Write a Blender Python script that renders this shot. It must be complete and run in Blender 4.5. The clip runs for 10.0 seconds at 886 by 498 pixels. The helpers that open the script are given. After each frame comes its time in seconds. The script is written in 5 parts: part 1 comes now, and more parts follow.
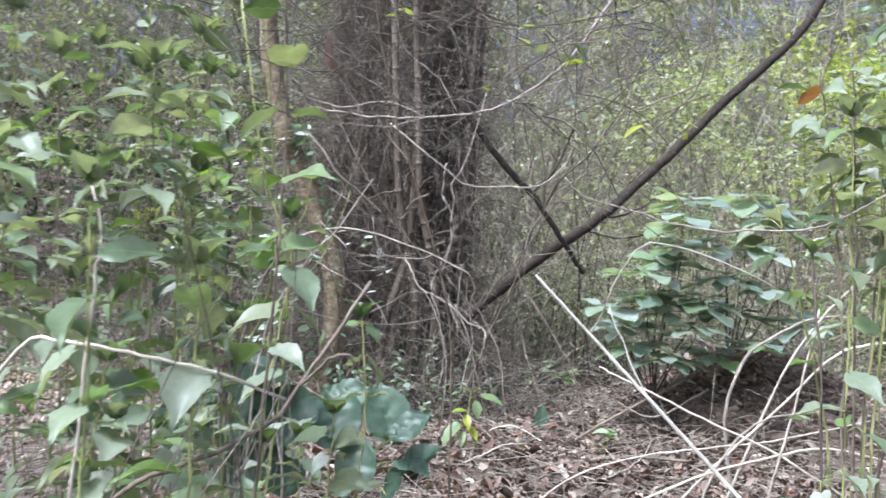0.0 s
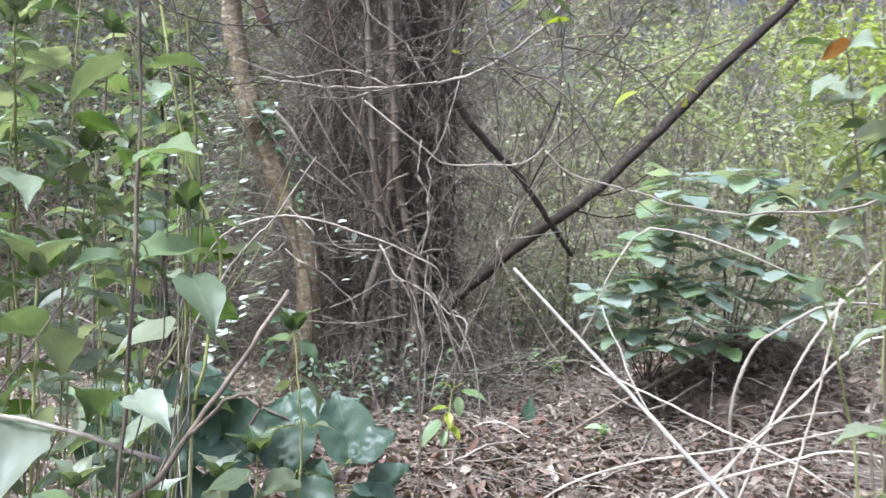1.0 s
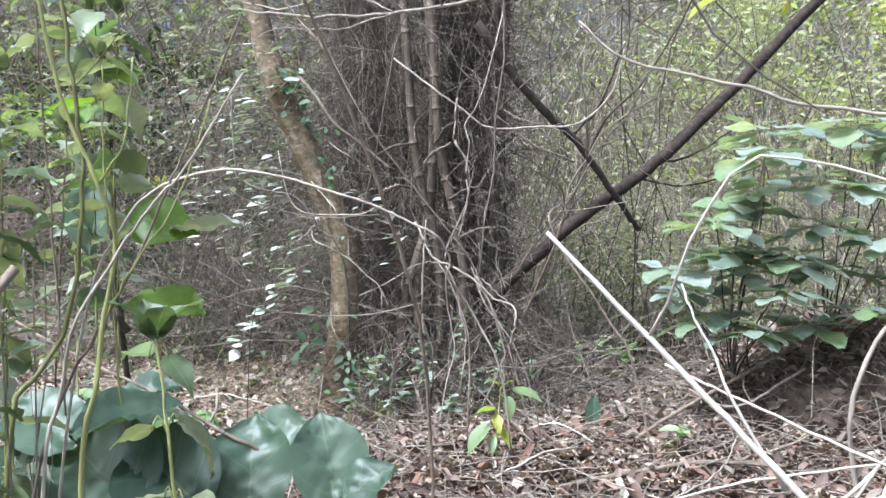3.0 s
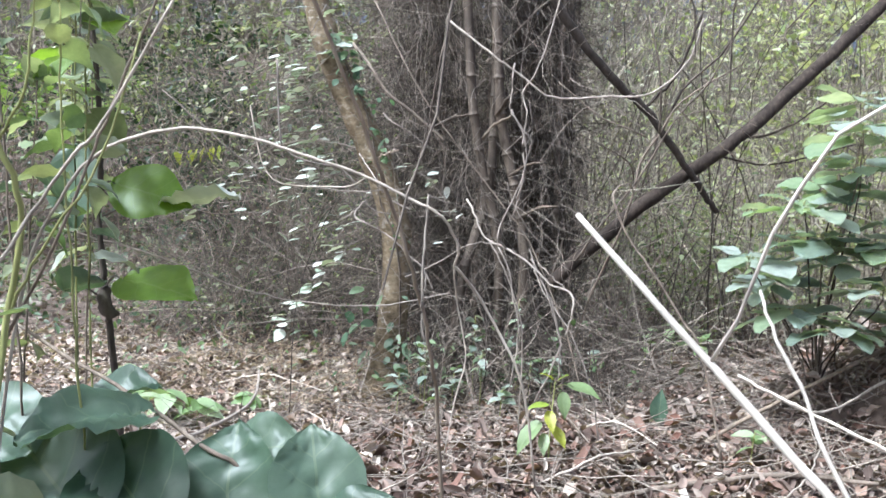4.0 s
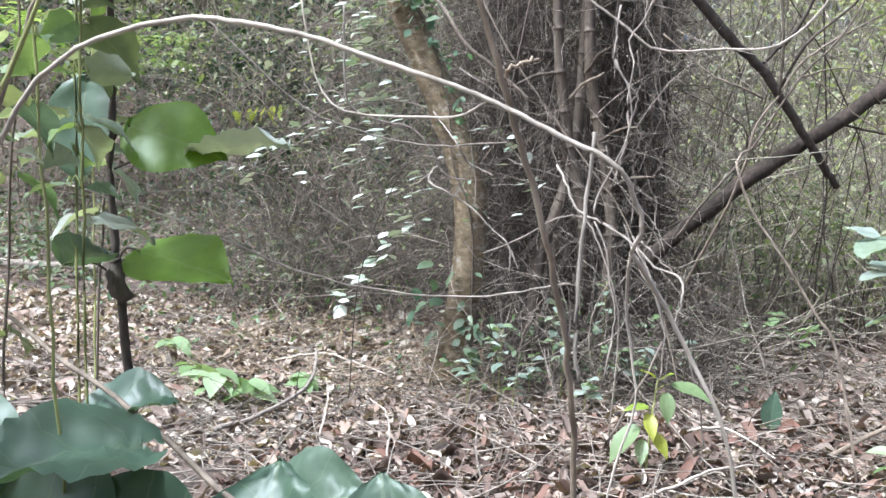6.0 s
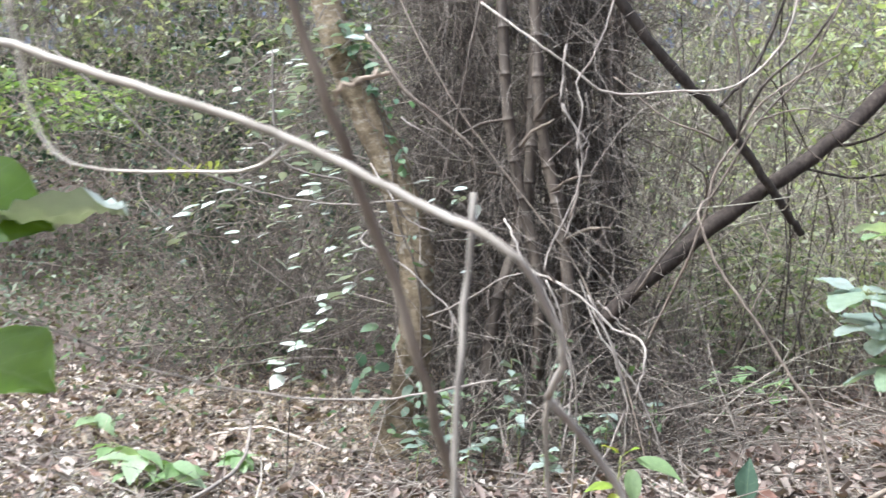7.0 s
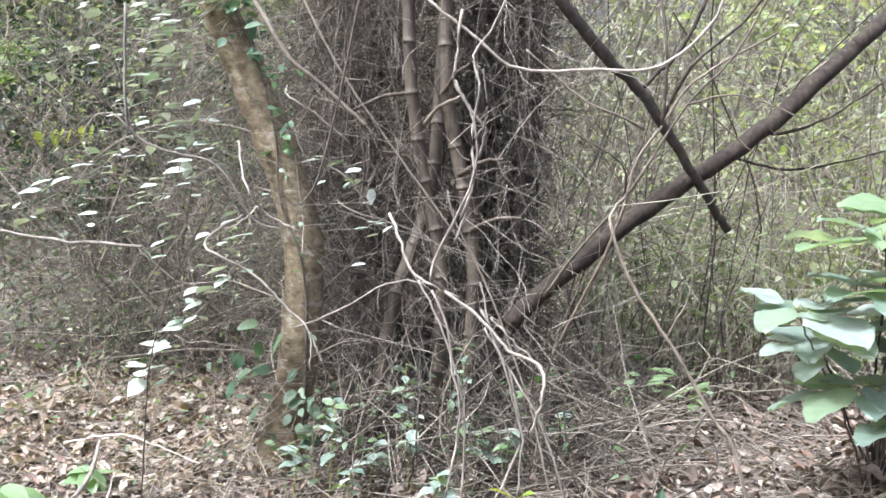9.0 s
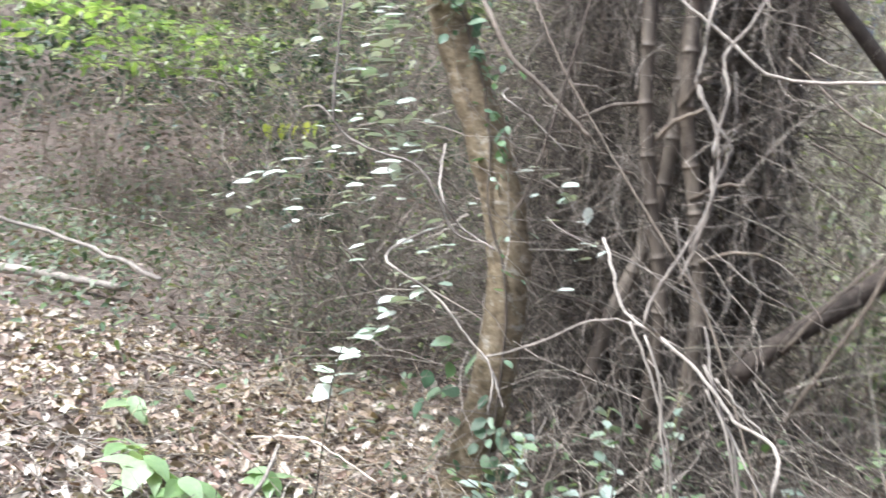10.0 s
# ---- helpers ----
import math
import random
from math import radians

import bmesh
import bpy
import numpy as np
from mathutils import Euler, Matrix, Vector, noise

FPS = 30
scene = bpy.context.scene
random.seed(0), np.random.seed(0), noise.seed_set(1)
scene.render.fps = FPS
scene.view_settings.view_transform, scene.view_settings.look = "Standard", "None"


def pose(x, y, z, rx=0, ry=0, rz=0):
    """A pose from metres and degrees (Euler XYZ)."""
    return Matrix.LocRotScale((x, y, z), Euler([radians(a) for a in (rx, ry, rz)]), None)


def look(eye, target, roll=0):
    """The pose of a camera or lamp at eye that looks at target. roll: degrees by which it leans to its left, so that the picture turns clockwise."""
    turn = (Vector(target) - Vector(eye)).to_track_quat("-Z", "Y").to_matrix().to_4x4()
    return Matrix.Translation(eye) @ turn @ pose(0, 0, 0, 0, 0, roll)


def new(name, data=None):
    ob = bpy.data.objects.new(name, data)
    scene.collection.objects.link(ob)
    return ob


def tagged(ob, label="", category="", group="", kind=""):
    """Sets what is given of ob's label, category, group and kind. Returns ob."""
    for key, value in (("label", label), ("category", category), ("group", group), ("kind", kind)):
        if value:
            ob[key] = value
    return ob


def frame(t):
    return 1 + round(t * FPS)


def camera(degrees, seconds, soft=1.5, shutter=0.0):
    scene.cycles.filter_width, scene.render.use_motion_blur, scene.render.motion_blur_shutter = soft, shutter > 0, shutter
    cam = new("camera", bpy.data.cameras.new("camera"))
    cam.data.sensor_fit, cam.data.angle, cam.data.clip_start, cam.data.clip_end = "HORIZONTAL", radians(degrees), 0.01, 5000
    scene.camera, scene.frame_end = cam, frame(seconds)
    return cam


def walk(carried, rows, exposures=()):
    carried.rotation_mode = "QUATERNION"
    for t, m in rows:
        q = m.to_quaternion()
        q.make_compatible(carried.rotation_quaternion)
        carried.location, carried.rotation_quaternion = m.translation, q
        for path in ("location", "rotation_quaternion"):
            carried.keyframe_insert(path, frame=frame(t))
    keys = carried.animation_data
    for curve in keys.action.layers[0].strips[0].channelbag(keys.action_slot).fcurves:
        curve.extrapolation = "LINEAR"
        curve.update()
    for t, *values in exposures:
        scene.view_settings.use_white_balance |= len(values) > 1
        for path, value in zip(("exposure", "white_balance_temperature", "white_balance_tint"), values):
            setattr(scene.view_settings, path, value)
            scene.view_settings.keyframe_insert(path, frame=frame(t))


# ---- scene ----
# camera and walk
cam = camera(53.6, 10.0, 1.5, 0.3)
PATH = [
    (0, (0.051, 0.506, 1.537), (0.029, 2.506, 1.510), 2.4),
    (0.5, (0.082, 0.741, 1.537), (0.168, 2.739, 1.518), 1.2),
    (1, (0.128, 0.989, 1.562), (0.132, 2.988, 1.490), 1.4),
    (1.5, (0.220, 1.226, 1.551), (0.087, 3.220, 1.475), 2.2),
    (2, (0.274, 1.431, 1.540), (0.134, 3.422, 1.413), 1.6),
    (2.2, (0.277, 1.535, 1.510), (0.137, 3.529, 1.431), 0.8),
    (3.3, (0.262, 1.907, 1.469), (0.106, 3.897, 1.356), -0.7),
    (3.5, (0.289, 1.997, 1.459), (0.070, 3.982, 1.346), 0.5),
    (4, (0.350, 2.228, 1.469), (0.033, 4.196, 1.311), 0.5),
    (4.5, (0.331, 2.348, 1.457), (-0.007, 4.305, 1.218), -0.4),
    (5, (0.276, 2.542, 1.436), (-0.063, 4.506, 1.267), 0.3),
    (5.2, (0.237, 2.639, 1.454), (-0.158, 4.591, 1.272), 0.0),
    (6.5, (0.131, 2.941, 1.404), (-0.323, 4.875, 1.175), 1.8),
    (7, (0.163, 3.208, 1.437), (-0.210, 5.170, 1.328), 0.4),
    (7.5, (0.235, 3.362, 1.473), (0.023, 5.343, 1.301), -0.4),
    (8, (0.248, 3.454, 1.490), (0.127, 5.440, 1.288), -1.2),
    (8.5, (0.283, 3.636, 1.516), (0.111, 5.624, 1.383), 1.1),
    (9, (0.270, 3.819, 1.539), (0.052, 5.799, 1.355), 2.0),
    (9.5, (0.248, 3.970, 1.516), (-0.149, 5.918, 1.292), 2.1),
    (10, (0.224, 4.254, 1.540), (-0.480, 6.117, 1.350), 6.2),
]
walk(cam, [(t, look(eye, target, roll)) for t, eye, target, roll in PATH], exposures=[(0.0, 0.86, 5080, 7), (2.0, 0.96, 5110, 7), (3.5, 1.03, 5150, 6), (6.5, 1.10, 5170, 6), (7.2, 1.16, 5200, 6), (8.0, 1.27, 5230, 6), (10.0, 1.32, 5280, 6)])

# world and sun: a bright hazy sky over open woodland
SUN_ELEVATION, SUN_TURN = 60.0, 232.0
world = bpy.data.worlds.new("sky")
scene.world = world
world.use_nodes = True
wn = world.node_tree.nodes
sky = wn.new("ShaderNodeTexSky")
sky.sky_type, sky.sun_disc = "NISHITA", False
sky.sun_elevation, sky.sun_rotation = radians(SUN_ELEVATION), radians(SUN_TURN)
sky.air_density, sky.dust_density, sky.ozone_density = 0.55, 10.0, 0.2
wn["Background"].inputs["Strength"].default_value = 0.138
world.node_tree.links.new(sky.outputs[0], wn["Background"].inputs["Color"])
sun = new("sun", bpy.data.lights.new("sun", "SUN"))
sun.data.energy, sun.data.angle, sun.data.color = 2.5, radians(6), (1.0, 0.95, 0.87)
_e, _a = radians(SUN_ELEVATION), radians(SUN_TURN)
sun_way = Vector((math.sin(_a) * math.cos(_e), math.cos(_a) * math.cos(_e), math.sin(_e)))
sun.matrix_world = look((0, 0, 20), Vector((0, 0, 20)) - sun_way)

rng = np.random.default_rng(7)


# ---- materials ----
def material(name):
    m = bpy.data.materials.new(name)
    m.use_nodes = True
    return m, m.node_tree.nodes, m.node_tree.links, m.node_tree.nodes["Principled BSDF"]


def ramp_of(nodes, stops):
    r = nodes.new("ShaderNodeValToRGB")
    e = r.color_ramp.elements
    while len(e) < len(stops):
        e.new(0.5)
    for el, (p, c) in zip(e, stops):
        el.position, el.color = p, (*c, 1)
    return r


def mix_rgb(nodes, links, a, b, fac, mode="MIX"):
    n = nodes.new("ShaderNodeMix")
    n.data_type, n.blend_type = "RGBA", mode
    for sock, v in ((n.inputs[6], a), (n.inputs[7], b), (n.inputs[0], fac)):
        if isinstance(v, bpy.types.NodeSocket):
            links.new(v, sock)
        else:
            sock.default_value = (*v, 1) if isinstance(v, tuple) else v
    return n.outputs[2]


def noise_of(nodes, links, scale, detail=4.0, stretch=None, rough=0.6, distortion=0.0):
    co = nodes.new("ShaderNodeTexCoord")
    n = nodes.new("ShaderNodeTexNoise")
    n.inputs["Scale"].default_value = scale
    n.inputs["Detail"].default_value = detail
    n.inputs["Roughness"].default_value = rough
    n.inputs["Distortion"].default_value = distortion
    if stretch:
        mp = nodes.new("ShaderNodeMapping")
        mp.inputs["Scale"].default_value = stretch
        links.new(co.outputs["Object"], mp.inputs["Vector"])
        links.new(mp.outputs["Vector"], n.inputs["Vector"])
    else:
        links.new(co.outputs["Object"], n.inputs["Vector"])
    return n.outputs["Fac"]


def bump_to(nodes, links, bsdf, fac, strength, distance):
    b = nodes.new("ShaderNodeBump")
    b.inputs["Strength"].default_value, b.inputs["Distance"].default_value = strength, distance
    links.new(fac, b.inputs["Height"])
    links.new(b.outputs["Normal"], bsdf.inputs["Normal"])


def bark_material(name, dark, mid, light, scale, stretch=(1, 1, 0.15), rough=0.85, bump=0.6, patch=None, random_from="object", fibre=1.0):
    """Bark or dead wood: fibres along the stem, larger stains, and a shade of its own for each piece."""
    m, n, l, b = material(name)
    fine = noise_of(n, l, scale, 6.0, stretch)
    r = ramp_of(n, [(0.28, dark), (0.5, mid), (0.75, light)])
    l.new(fine, r.inputs[0])
    big = noise_of(n, l, scale * 0.13, 3.0)
    c = mix_rgb(n, l, r.outputs[0], (0.45, 0.42, 0.38), 0.0)
    stain = ramp_of(n, [(0.35, (0.62, 0.6, 0.58)), (0.65, (1.15, 1.12, 1.08))])
    l.new(big, stain.inputs[0])
    c = mix_rgb(n, l, c, stain.outputs[0], 0.8, "MULTIPLY")
    if patch:
        pn = noise_of(n, l, patch[1], 5.0, patch[3] if len(patch) > 3 else None, 0.7)
        pr = ramp_of(n, [(patch[2], (0, 0, 0)), (patch[2] + 0.1, (1, 1, 1))])
        l.new(pn, pr.inputs[0])
        c = mix_rgb(n, l, c, patch[0], pr.outputs[0])
    rand = n.new("ShaderNodeObjectInfo").outputs["Random"] if random_from == "object" else n.new("ShaderNodeNewGeometry").outputs["Random Per Island"]
    vary = ramp_of(n, [(0.0, (0.6, 0.58, 0.56)), (1.0, (1.3, 1.27, 1.22))])
    l.new(rand, vary.inputs[0])
    c = mix_rgb(n, l, c, vary.outputs[0], 1.0, "MULTIPLY")
    l.new(c, b.inputs["Base Color"])
    b.inputs["Roughness"].default_value = rough
    b.inputs["Specular IOR Level"].default_value = 0.25
    bump_to(n, l, b, fine, bump, 0.004 * fibre)
    return m


def leaf_material(name, shades, rough=0.42, through_light=0.35, random_from="object", vein=9.0, vein_light=0.25, spots=0.5, sheen=0.5):
    """A leaf: its own green for each leaf, pale midrib and side veins, blotches, gloss and light that comes through."""
    m, n, l, b = material(name)
    rand = n.new("ShaderNodeObjectInfo").outputs["Random"] if random_from == "object" else n.new("ShaderNodeNewGeometry").outputs["Random Per Island"]
    k = len(shades)
    r = ramp_of(n, [(i / (k - 1), c) for i, c in enumerate(shades)])
    l.new(rand, r.inputs[0])
    c = r.outputs[0]
    blot = noise_of(n, l, 7.0 if random_from == "object" else 40.0, 4.0)
    br = ramp_of(n, [(0.3, (0.72, 0.74, 0.7)), (0.7, (1.18, 1.15, 1.1))])
    l.new(blot, br.inputs[0])
    c = mix_rgb(n, l, c, br.outputs[0], spots, "MULTIPLY")
    if vein:
        co = n.new("ShaderNodeTexCoord")
        sep = n.new("ShaderNodeSeparateXYZ")
        l.new(co.outputs["Object"], sep.inputs[0])

        def maths(op, a, b2=0.0):
            q = n.new("ShaderNodeMath")
            q.operation = op
            for s, v in zip(q.inputs, (a, b2)):
                if isinstance(v, bpy.types.NodeSocket):
                    l.new(v, s)
                else:
                    s.default_value = v
            return q.outputs[0]

        ax = maths("ABSOLUTE", sep.outputs["X"])
        mid = maths("LESS_THAN", ax, 0.012)
        wob = maths("MULTIPLY", noise_of(n, l, 3.0, 2.0), 0.16)
        wave = maths("SINE", maths("MULTIPLY", maths("ADD", wob, maths("SUBTRACT", sep.outputs["Y"], maths("MULTIPLY", ax, 0.75))), vein * 6.283))
        side = maths("GREATER_THAN", wave, 0.985)
        lines = maths("MAXIMUM", mid, maths("MULTIPLY", side, 0.6))
        c = mix_rgb(n, l, c, (0.30, 0.36, 0.20), maths("MULTIPLY", lines, vein_light))
        bump_to(n, l, b, lines, 0.3, 0.004)
    l.new(c, b.inputs["Base Color"])
    b.inputs["Roughness"].default_value = rough
    b.inputs["Specular IOR Level"].default_value = sheen
    tr = n.new("ShaderNodeBsdfTranslucent")
    warm = mix_rgb(n, l, c, (1.3, 1.35, 0.6), 1.0, "MULTIPLY")
    l.new(warm, tr.inputs["Color"])
    mx = n.new("ShaderNodeMixShader")
    mx.inputs[0].default_value = through_light
    l.new(b.outputs[0], mx.inputs[1])
    l.new(tr.outputs[0], mx.inputs[2])
    l.new(mx.outputs[0], n["Material Output"].inputs["Surface"])
    return m


MAT_TRUNK = bark_material("trunk_bark", (0.13, 0.105, 0.068), (0.285, 0.232, 0.152), (0.45, 0.385, 0.275), 22, (1, 1, 1.5), patch=((0.50, 0.46, 0.38), 10.0, 0.55, (1, 1, 1.9)), bump=1.0, fibre=3.0)
MAT_BAMBOO = bark_material("bamboo_culm", (0.095, 0.076, 0.06), (0.175, 0.147, 0.118), (0.26, 0.225, 0.185), 30, (1, 1, 0.08), 0.6, 0.3, patch=((0.08, 0.062, 0.05), 6.0, 0.58))
# Dark brown log bark, darkened further for the shade it lies in.
MAT_LOG = bark_material("shaded_log_bark", (0.022, 0.0175, 0.014), (0.050, 0.040, 0.033), (0.095, 0.078, 0.064), 30, (1, 1, 0.6), bump=1.0, fibre=1.5)
MAT_STICK = bark_material("bleached_stick", (0.60, 0.56, 0.50), (0.74, 0.71, 0.65), (0.82, 0.80, 0.75), 40, (1, 1, 0.1), 0.7, 0.3)
MAT_DARK = bark_material("dark_bark", (0.038, 0.032, 0.028), (0.08, 0.068, 0.058), (0.14, 0.122, 0.105), 35, (1, 1, 0.4), bump=1.0)
MAT_CANE = bark_material("dead_cane", (0.42, 0.38, 0.32), (0.62, 0.57, 0.50), (0.76, 0.72, 0.65), 40, (1, 1, 0.1), 0.7, 0.3)
MAT_VINE = bark_material("grey_vine", (0.19, 0.17, 0.15), (0.31, 0.28, 0.25), (0.44, 0.405, 0.365), 45, (1, 1, 0.3), 0.8, 0.6)
MAT_BROWNCANE = bark_material("brown_cane", (0.12, 0.10, 0.082), (0.215, 0.182, 0.15), (0.31, 0.27, 0.225), 45, (1, 1, 0.2), 0.75, 0.4)
MAT_TANCANE = bark_material("tan_cane", (0.22, 0.178, 0.135), (0.34, 0.285, 0.225), (0.46, 0.40, 0.33), 45, (1, 1, 0.2), 0.75, 0.4)
MAT_STEM = bark_material("green_stem", (0.24, 0.27, 0.10), (0.36, 0.39, 0.16), (0.47, 0.48, 0.25), 30, (1, 1, 0.1), 0.6, 0.3)
MAT_DEADTWIG = bark_material("dead_twigs", (0.17, 0.15, 0.13), (0.30, 0.27, 0.235), (0.46, 0.42, 0.375), 60, (1, 1, 1), 0.85, 0.3, random_from="island")
MAT_DARKTWIG = bark_material("dark_twigs", (0.075, 0.065, 0.056), (0.147, 0.128, 0.109), (0.245, 0.218, 0.188), 60, (1, 1, 1), 0.85, 0.3, random_from="island")
MAT_CULMS = bark_material("thicket_culms", (0.22, 0.21, 0.165), (0.42, 0.40, 0.32), (0.66, 0.635, 0.54), 40, (1, 1, 0.3), 0.8, 0.3, random_from="island")
MAT_EARTH = bark_material("bank_earth", (0.12, 0.093, 0.075), (0.25, 0.20, 0.165), (0.42, 0.35, 0.295), 14, (1, 1, 1), 0.95, 1.0, fibre=4.0)
# The palest greens here stand for whitish highlights on some weed leaves.
MAT_WEED = leaf_material("weed_leaf", [(0.085, 0.125, 0.06), (0.14, 0.19, 0.10), (0.21, 0.255, 0.175), (0.35, 0.385, 0.315), (0.16, 0.25, 0.055), (0.46, 0.48, 0.43), (0.095, 0.13, 0.07), (0.26, 0.285, 0.185), (0.30, 0.34, 0.26)], 0.40, 0.34, vein=7.0, sheen=0.5)
MAT_BIGLEAF = leaf_material("broad_leaf", [(0.065, 0.11, 0.074), (0.094, 0.148, 0.10), (0.125, 0.18, 0.128)], 0.41, 0.28, vein=3.0, vein_light=0.2)
# Strong yellow-green paints in the glow of a leaf lit from behind.
MAT_SAPLEAF = leaf_material("glow_sapling_leaf", [(0.13, 0.23, 0.02), (0.18, 0.28, 0.03)], 0.42, 0.5, vein=4.0, vein_light=0.15)
MAT_BUSH = leaf_material("bush_leaf", [(0.17, 0.225, 0.19), (0.27, 0.335, 0.295), (0.38, 0.43, 0.40), (0.21, 0.30, 0.14), (0.47, 0.52, 0.49), (0.31, 0.37, 0.335), (0.20, 0.26, 0.22)], 0.33, 0.36, vein=4.0, vein_light=0.12, sheen=0.55)
# Near-white base colour paints in the sun and sky glare on glossy leaves.
MAT_GLARELEAF = leaf_material("glare_leaf", [(0.46, 0.51, 0.44), (0.68, 0.71, 0.66), (0.30, 0.39, 0.28), (0.60, 0.64, 0.58)], 0.28, 0.12, vein=0)
MAT_CREEPER = leaf_material("creeper_leaf", [(0.07, 0.13, 0.07), (0.13, 0.195, 0.12), (0.22, 0.285, 0.20), (0.12, 0.21, 0.07)], 0.42, 0.25, vein=0)
MAT_CREEPERS = leaf_material("floor_herb_leaf", [(0.065, 0.115, 0.055), (0.12, 0.175, 0.09), (0.19, 0.25, 0.15), (0.13, 0.205, 0.06)], 0.45, 0.3, "island", vein=0)
MAT_SEEDLING = leaf_material("seedling_leaf", [(0.20, 0.30, 0.13), (0.30, 0.40, 0.22), (0.40, 0.48, 0.32)], 0.4, 0.35, vein=6.0)
MAT_SPROUT = leaf_material("sprout_leaf", [(0.15, 0.23, 0.085), (0.22, 0.30, 0.14), (0.28, 0.35, 0.20)], 0.42, 0.35, vein=6.0)
MAT_YELLOW = leaf_material("yellow_green_leaf", [(0.30, 0.36, 0.04), (0.42, 0.42, 0.06), (0.22, 0.34, 0.05)], 0.45, 0.4, vein=0)
MAT_ORANGE = leaf_material("dry_orange_leaf", [(0.33, 0.14, 0.05), (0.27, 0.12, 0.05)], 0.6, 0.3, vein=5.0)
MAT_BROWNLEAF = leaf_material("dry_brown_leaf", [(0.07, 0.04, 0.028), (0.09, 0.05, 0.035)], 0.7, 0.1, vein=5.0)
MAT_FARLEAF = leaf_material("thicket_leaf", [(0.08, 0.125, 0.05), (0.15, 0.20, 0.085), (0.23, 0.28, 0.13), (0.33, 0.35, 0.22), (0.42, 0.42, 0.30)], 0.5, 0.35, "island", vein=0)
# Paler copy of the thicket leaf; haze is painted into its colour.
MAT_HAZELEAF = leaf_material("hazed_leaf", [(0.18, 0.22, 0.13), (0.32, 0.36, 0.24), (0.48, 0.50, 0.38), (0.62, 0.63, 0.54)], 0.5, 0.4, "island", vein=0)
# Litter leaves painted pale to stand for sunlight on the ground.
MAT_SUNLITTER = leaf_material("pale_litter", [(0.40, 0.31, 0.245), (0.62, 0.56, 0.50), (0.29, 0.20, 0.15), (0.52, 0.43, 0.35)], 0.6, 0.15, "island", vein=0)
MAT_HERB = leaf_material("bank_herb_leaf", [(0.04, 0.07, 0.035), (0.08, 0.11, 0.06), (0.14, 0.17, 0.10), (0.24, 0.25, 0.17)], 0.5, 0.25, "island", vein=0)
# Three leaf greens raised in colour to look sunlit behind the thicket.
MAT_BRIGHTLEAF = leaf_material("sun_bright_leaf", [(0.19, 0.31, 0.08), (0.31, 0.42, 0.15), (0.45, 0.53, 0.27)], 0.45, 0.45, "island", vein=0)
MAT_YELLOWFAR = leaf_material("sun_pale_leaf", [(0.27, 0.34, 0.16), (0.40, 0.45, 0.25), (0.53, 0.55, 0.39), (0.60, 0.60, 0.49)], 0.5, 0.5, "island", vein=0)
MAT_SUNLEAF = leaf_material("sun_yellow_leaf", [(0.30, 0.38, 0.08), (0.42, 0.47, 0.14), (0.50, 0.53, 0.26)], 0.5, 0.45, "island", vein=0)
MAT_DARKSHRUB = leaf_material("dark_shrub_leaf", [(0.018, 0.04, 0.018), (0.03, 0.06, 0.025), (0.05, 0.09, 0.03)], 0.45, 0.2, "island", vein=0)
LITTER = [(0.07, 0.05, 0.042), (0.20, 0.15, 0.125), (0.34, 0.27, 0.23), (0.25, 0.155, 0.12), (0.56, 0.49, 0.43), (0.13, 0.095, 0.08), (0.29, 0.225, 0.19), (0.10, 0.07, 0.058)]
# Redder litter for the front, darkened in colour to stand for shade there.
SHADED_LITTER = [(0.045, 0.03, 0.024), (0.122, 0.084, 0.067), (0.22, 0.162, 0.132), (0.18, 0.092, 0.066), (0.39, 0.325, 0.275), (0.08, 0.054, 0.043), (0.185, 0.13, 0.107), (0.062, 0.04, 0.032)]
MAT_SHADELITTER = leaf_material("shaded_red_brown_litter", SHADED_LITTER, 0.65, 0.1, "island", vein=0, sheen=0.3)
MAT_LITTER = leaf_material("shaded_litter_leaf", SHADED_LITTER, 0.7, 0.12, vein=0, sheen=0.3)
MAT_LITTERS = leaf_material("dry_litter", LITTER, 0.7, 0.12, "island", vein=0, sheen=0.3)


def soil():
    m, n, l, b = material("forest_soil")
    f = noise_of(n, l, 9.0, 8.0, None, 0.7)
    r = ramp_of(n, [(0.3, (0.045, 0.033, 0.026)), (0.5, (0.11, 0.084, 0.068)), (0.68, (0.21, 0.168, 0.14))])
    l.new(f, r.inputs[0])
    g = noise_of(n, l, 0.5, 3.0)
    gr = ramp_of(n, [(0.35, (0.75, 0.72, 0.68)), (0.65, (1.2, 1.15, 1.1))])
    l.new(g, gr.inputs[0])
    l.new(mix_rgb(n, l, r.outputs[0], gr.outputs[0], 0.8, "MULTIPLY"), b.inputs["Base Color"])
    b.inputs["Roughness"].default_value = 0.95
    bump_to(n, l, b, f, 1.0, 0.03)
    return m


MAT_SOIL = soil()


# ---- mesh helpers ----
def mesh_from(name, verts, faces, mat, smooth=True):
    me = bpy.data.meshes.new(name)
    me.from_pydata(np.asarray(verts).tolist(), [], np.asarray(faces).tolist() if isinstance(faces, np.ndarray) else faces)
    me.materials.append(mat)
    if smooth:
        me.polygons.foreach_set("use_smooth", np.ones(len(me.polygons), dtype=bool))
    me.update()
    return me


def put(name, me, parent=None, m=None, label=""):
    """One mesh object, a part where it has a parent."""
    ob = new(name, me)
    if parent is not None:
        ob.parent = parent
    if m is not None:
        ob.matrix_basis = m
    if label:
        tagged(ob, label)
    return ob


def thing(name, at, label, category, group=""):
    ob = new(name)
    ob.empty_display_size = 0.05
    ob.location = at
    return tagged(ob, label, category, group)


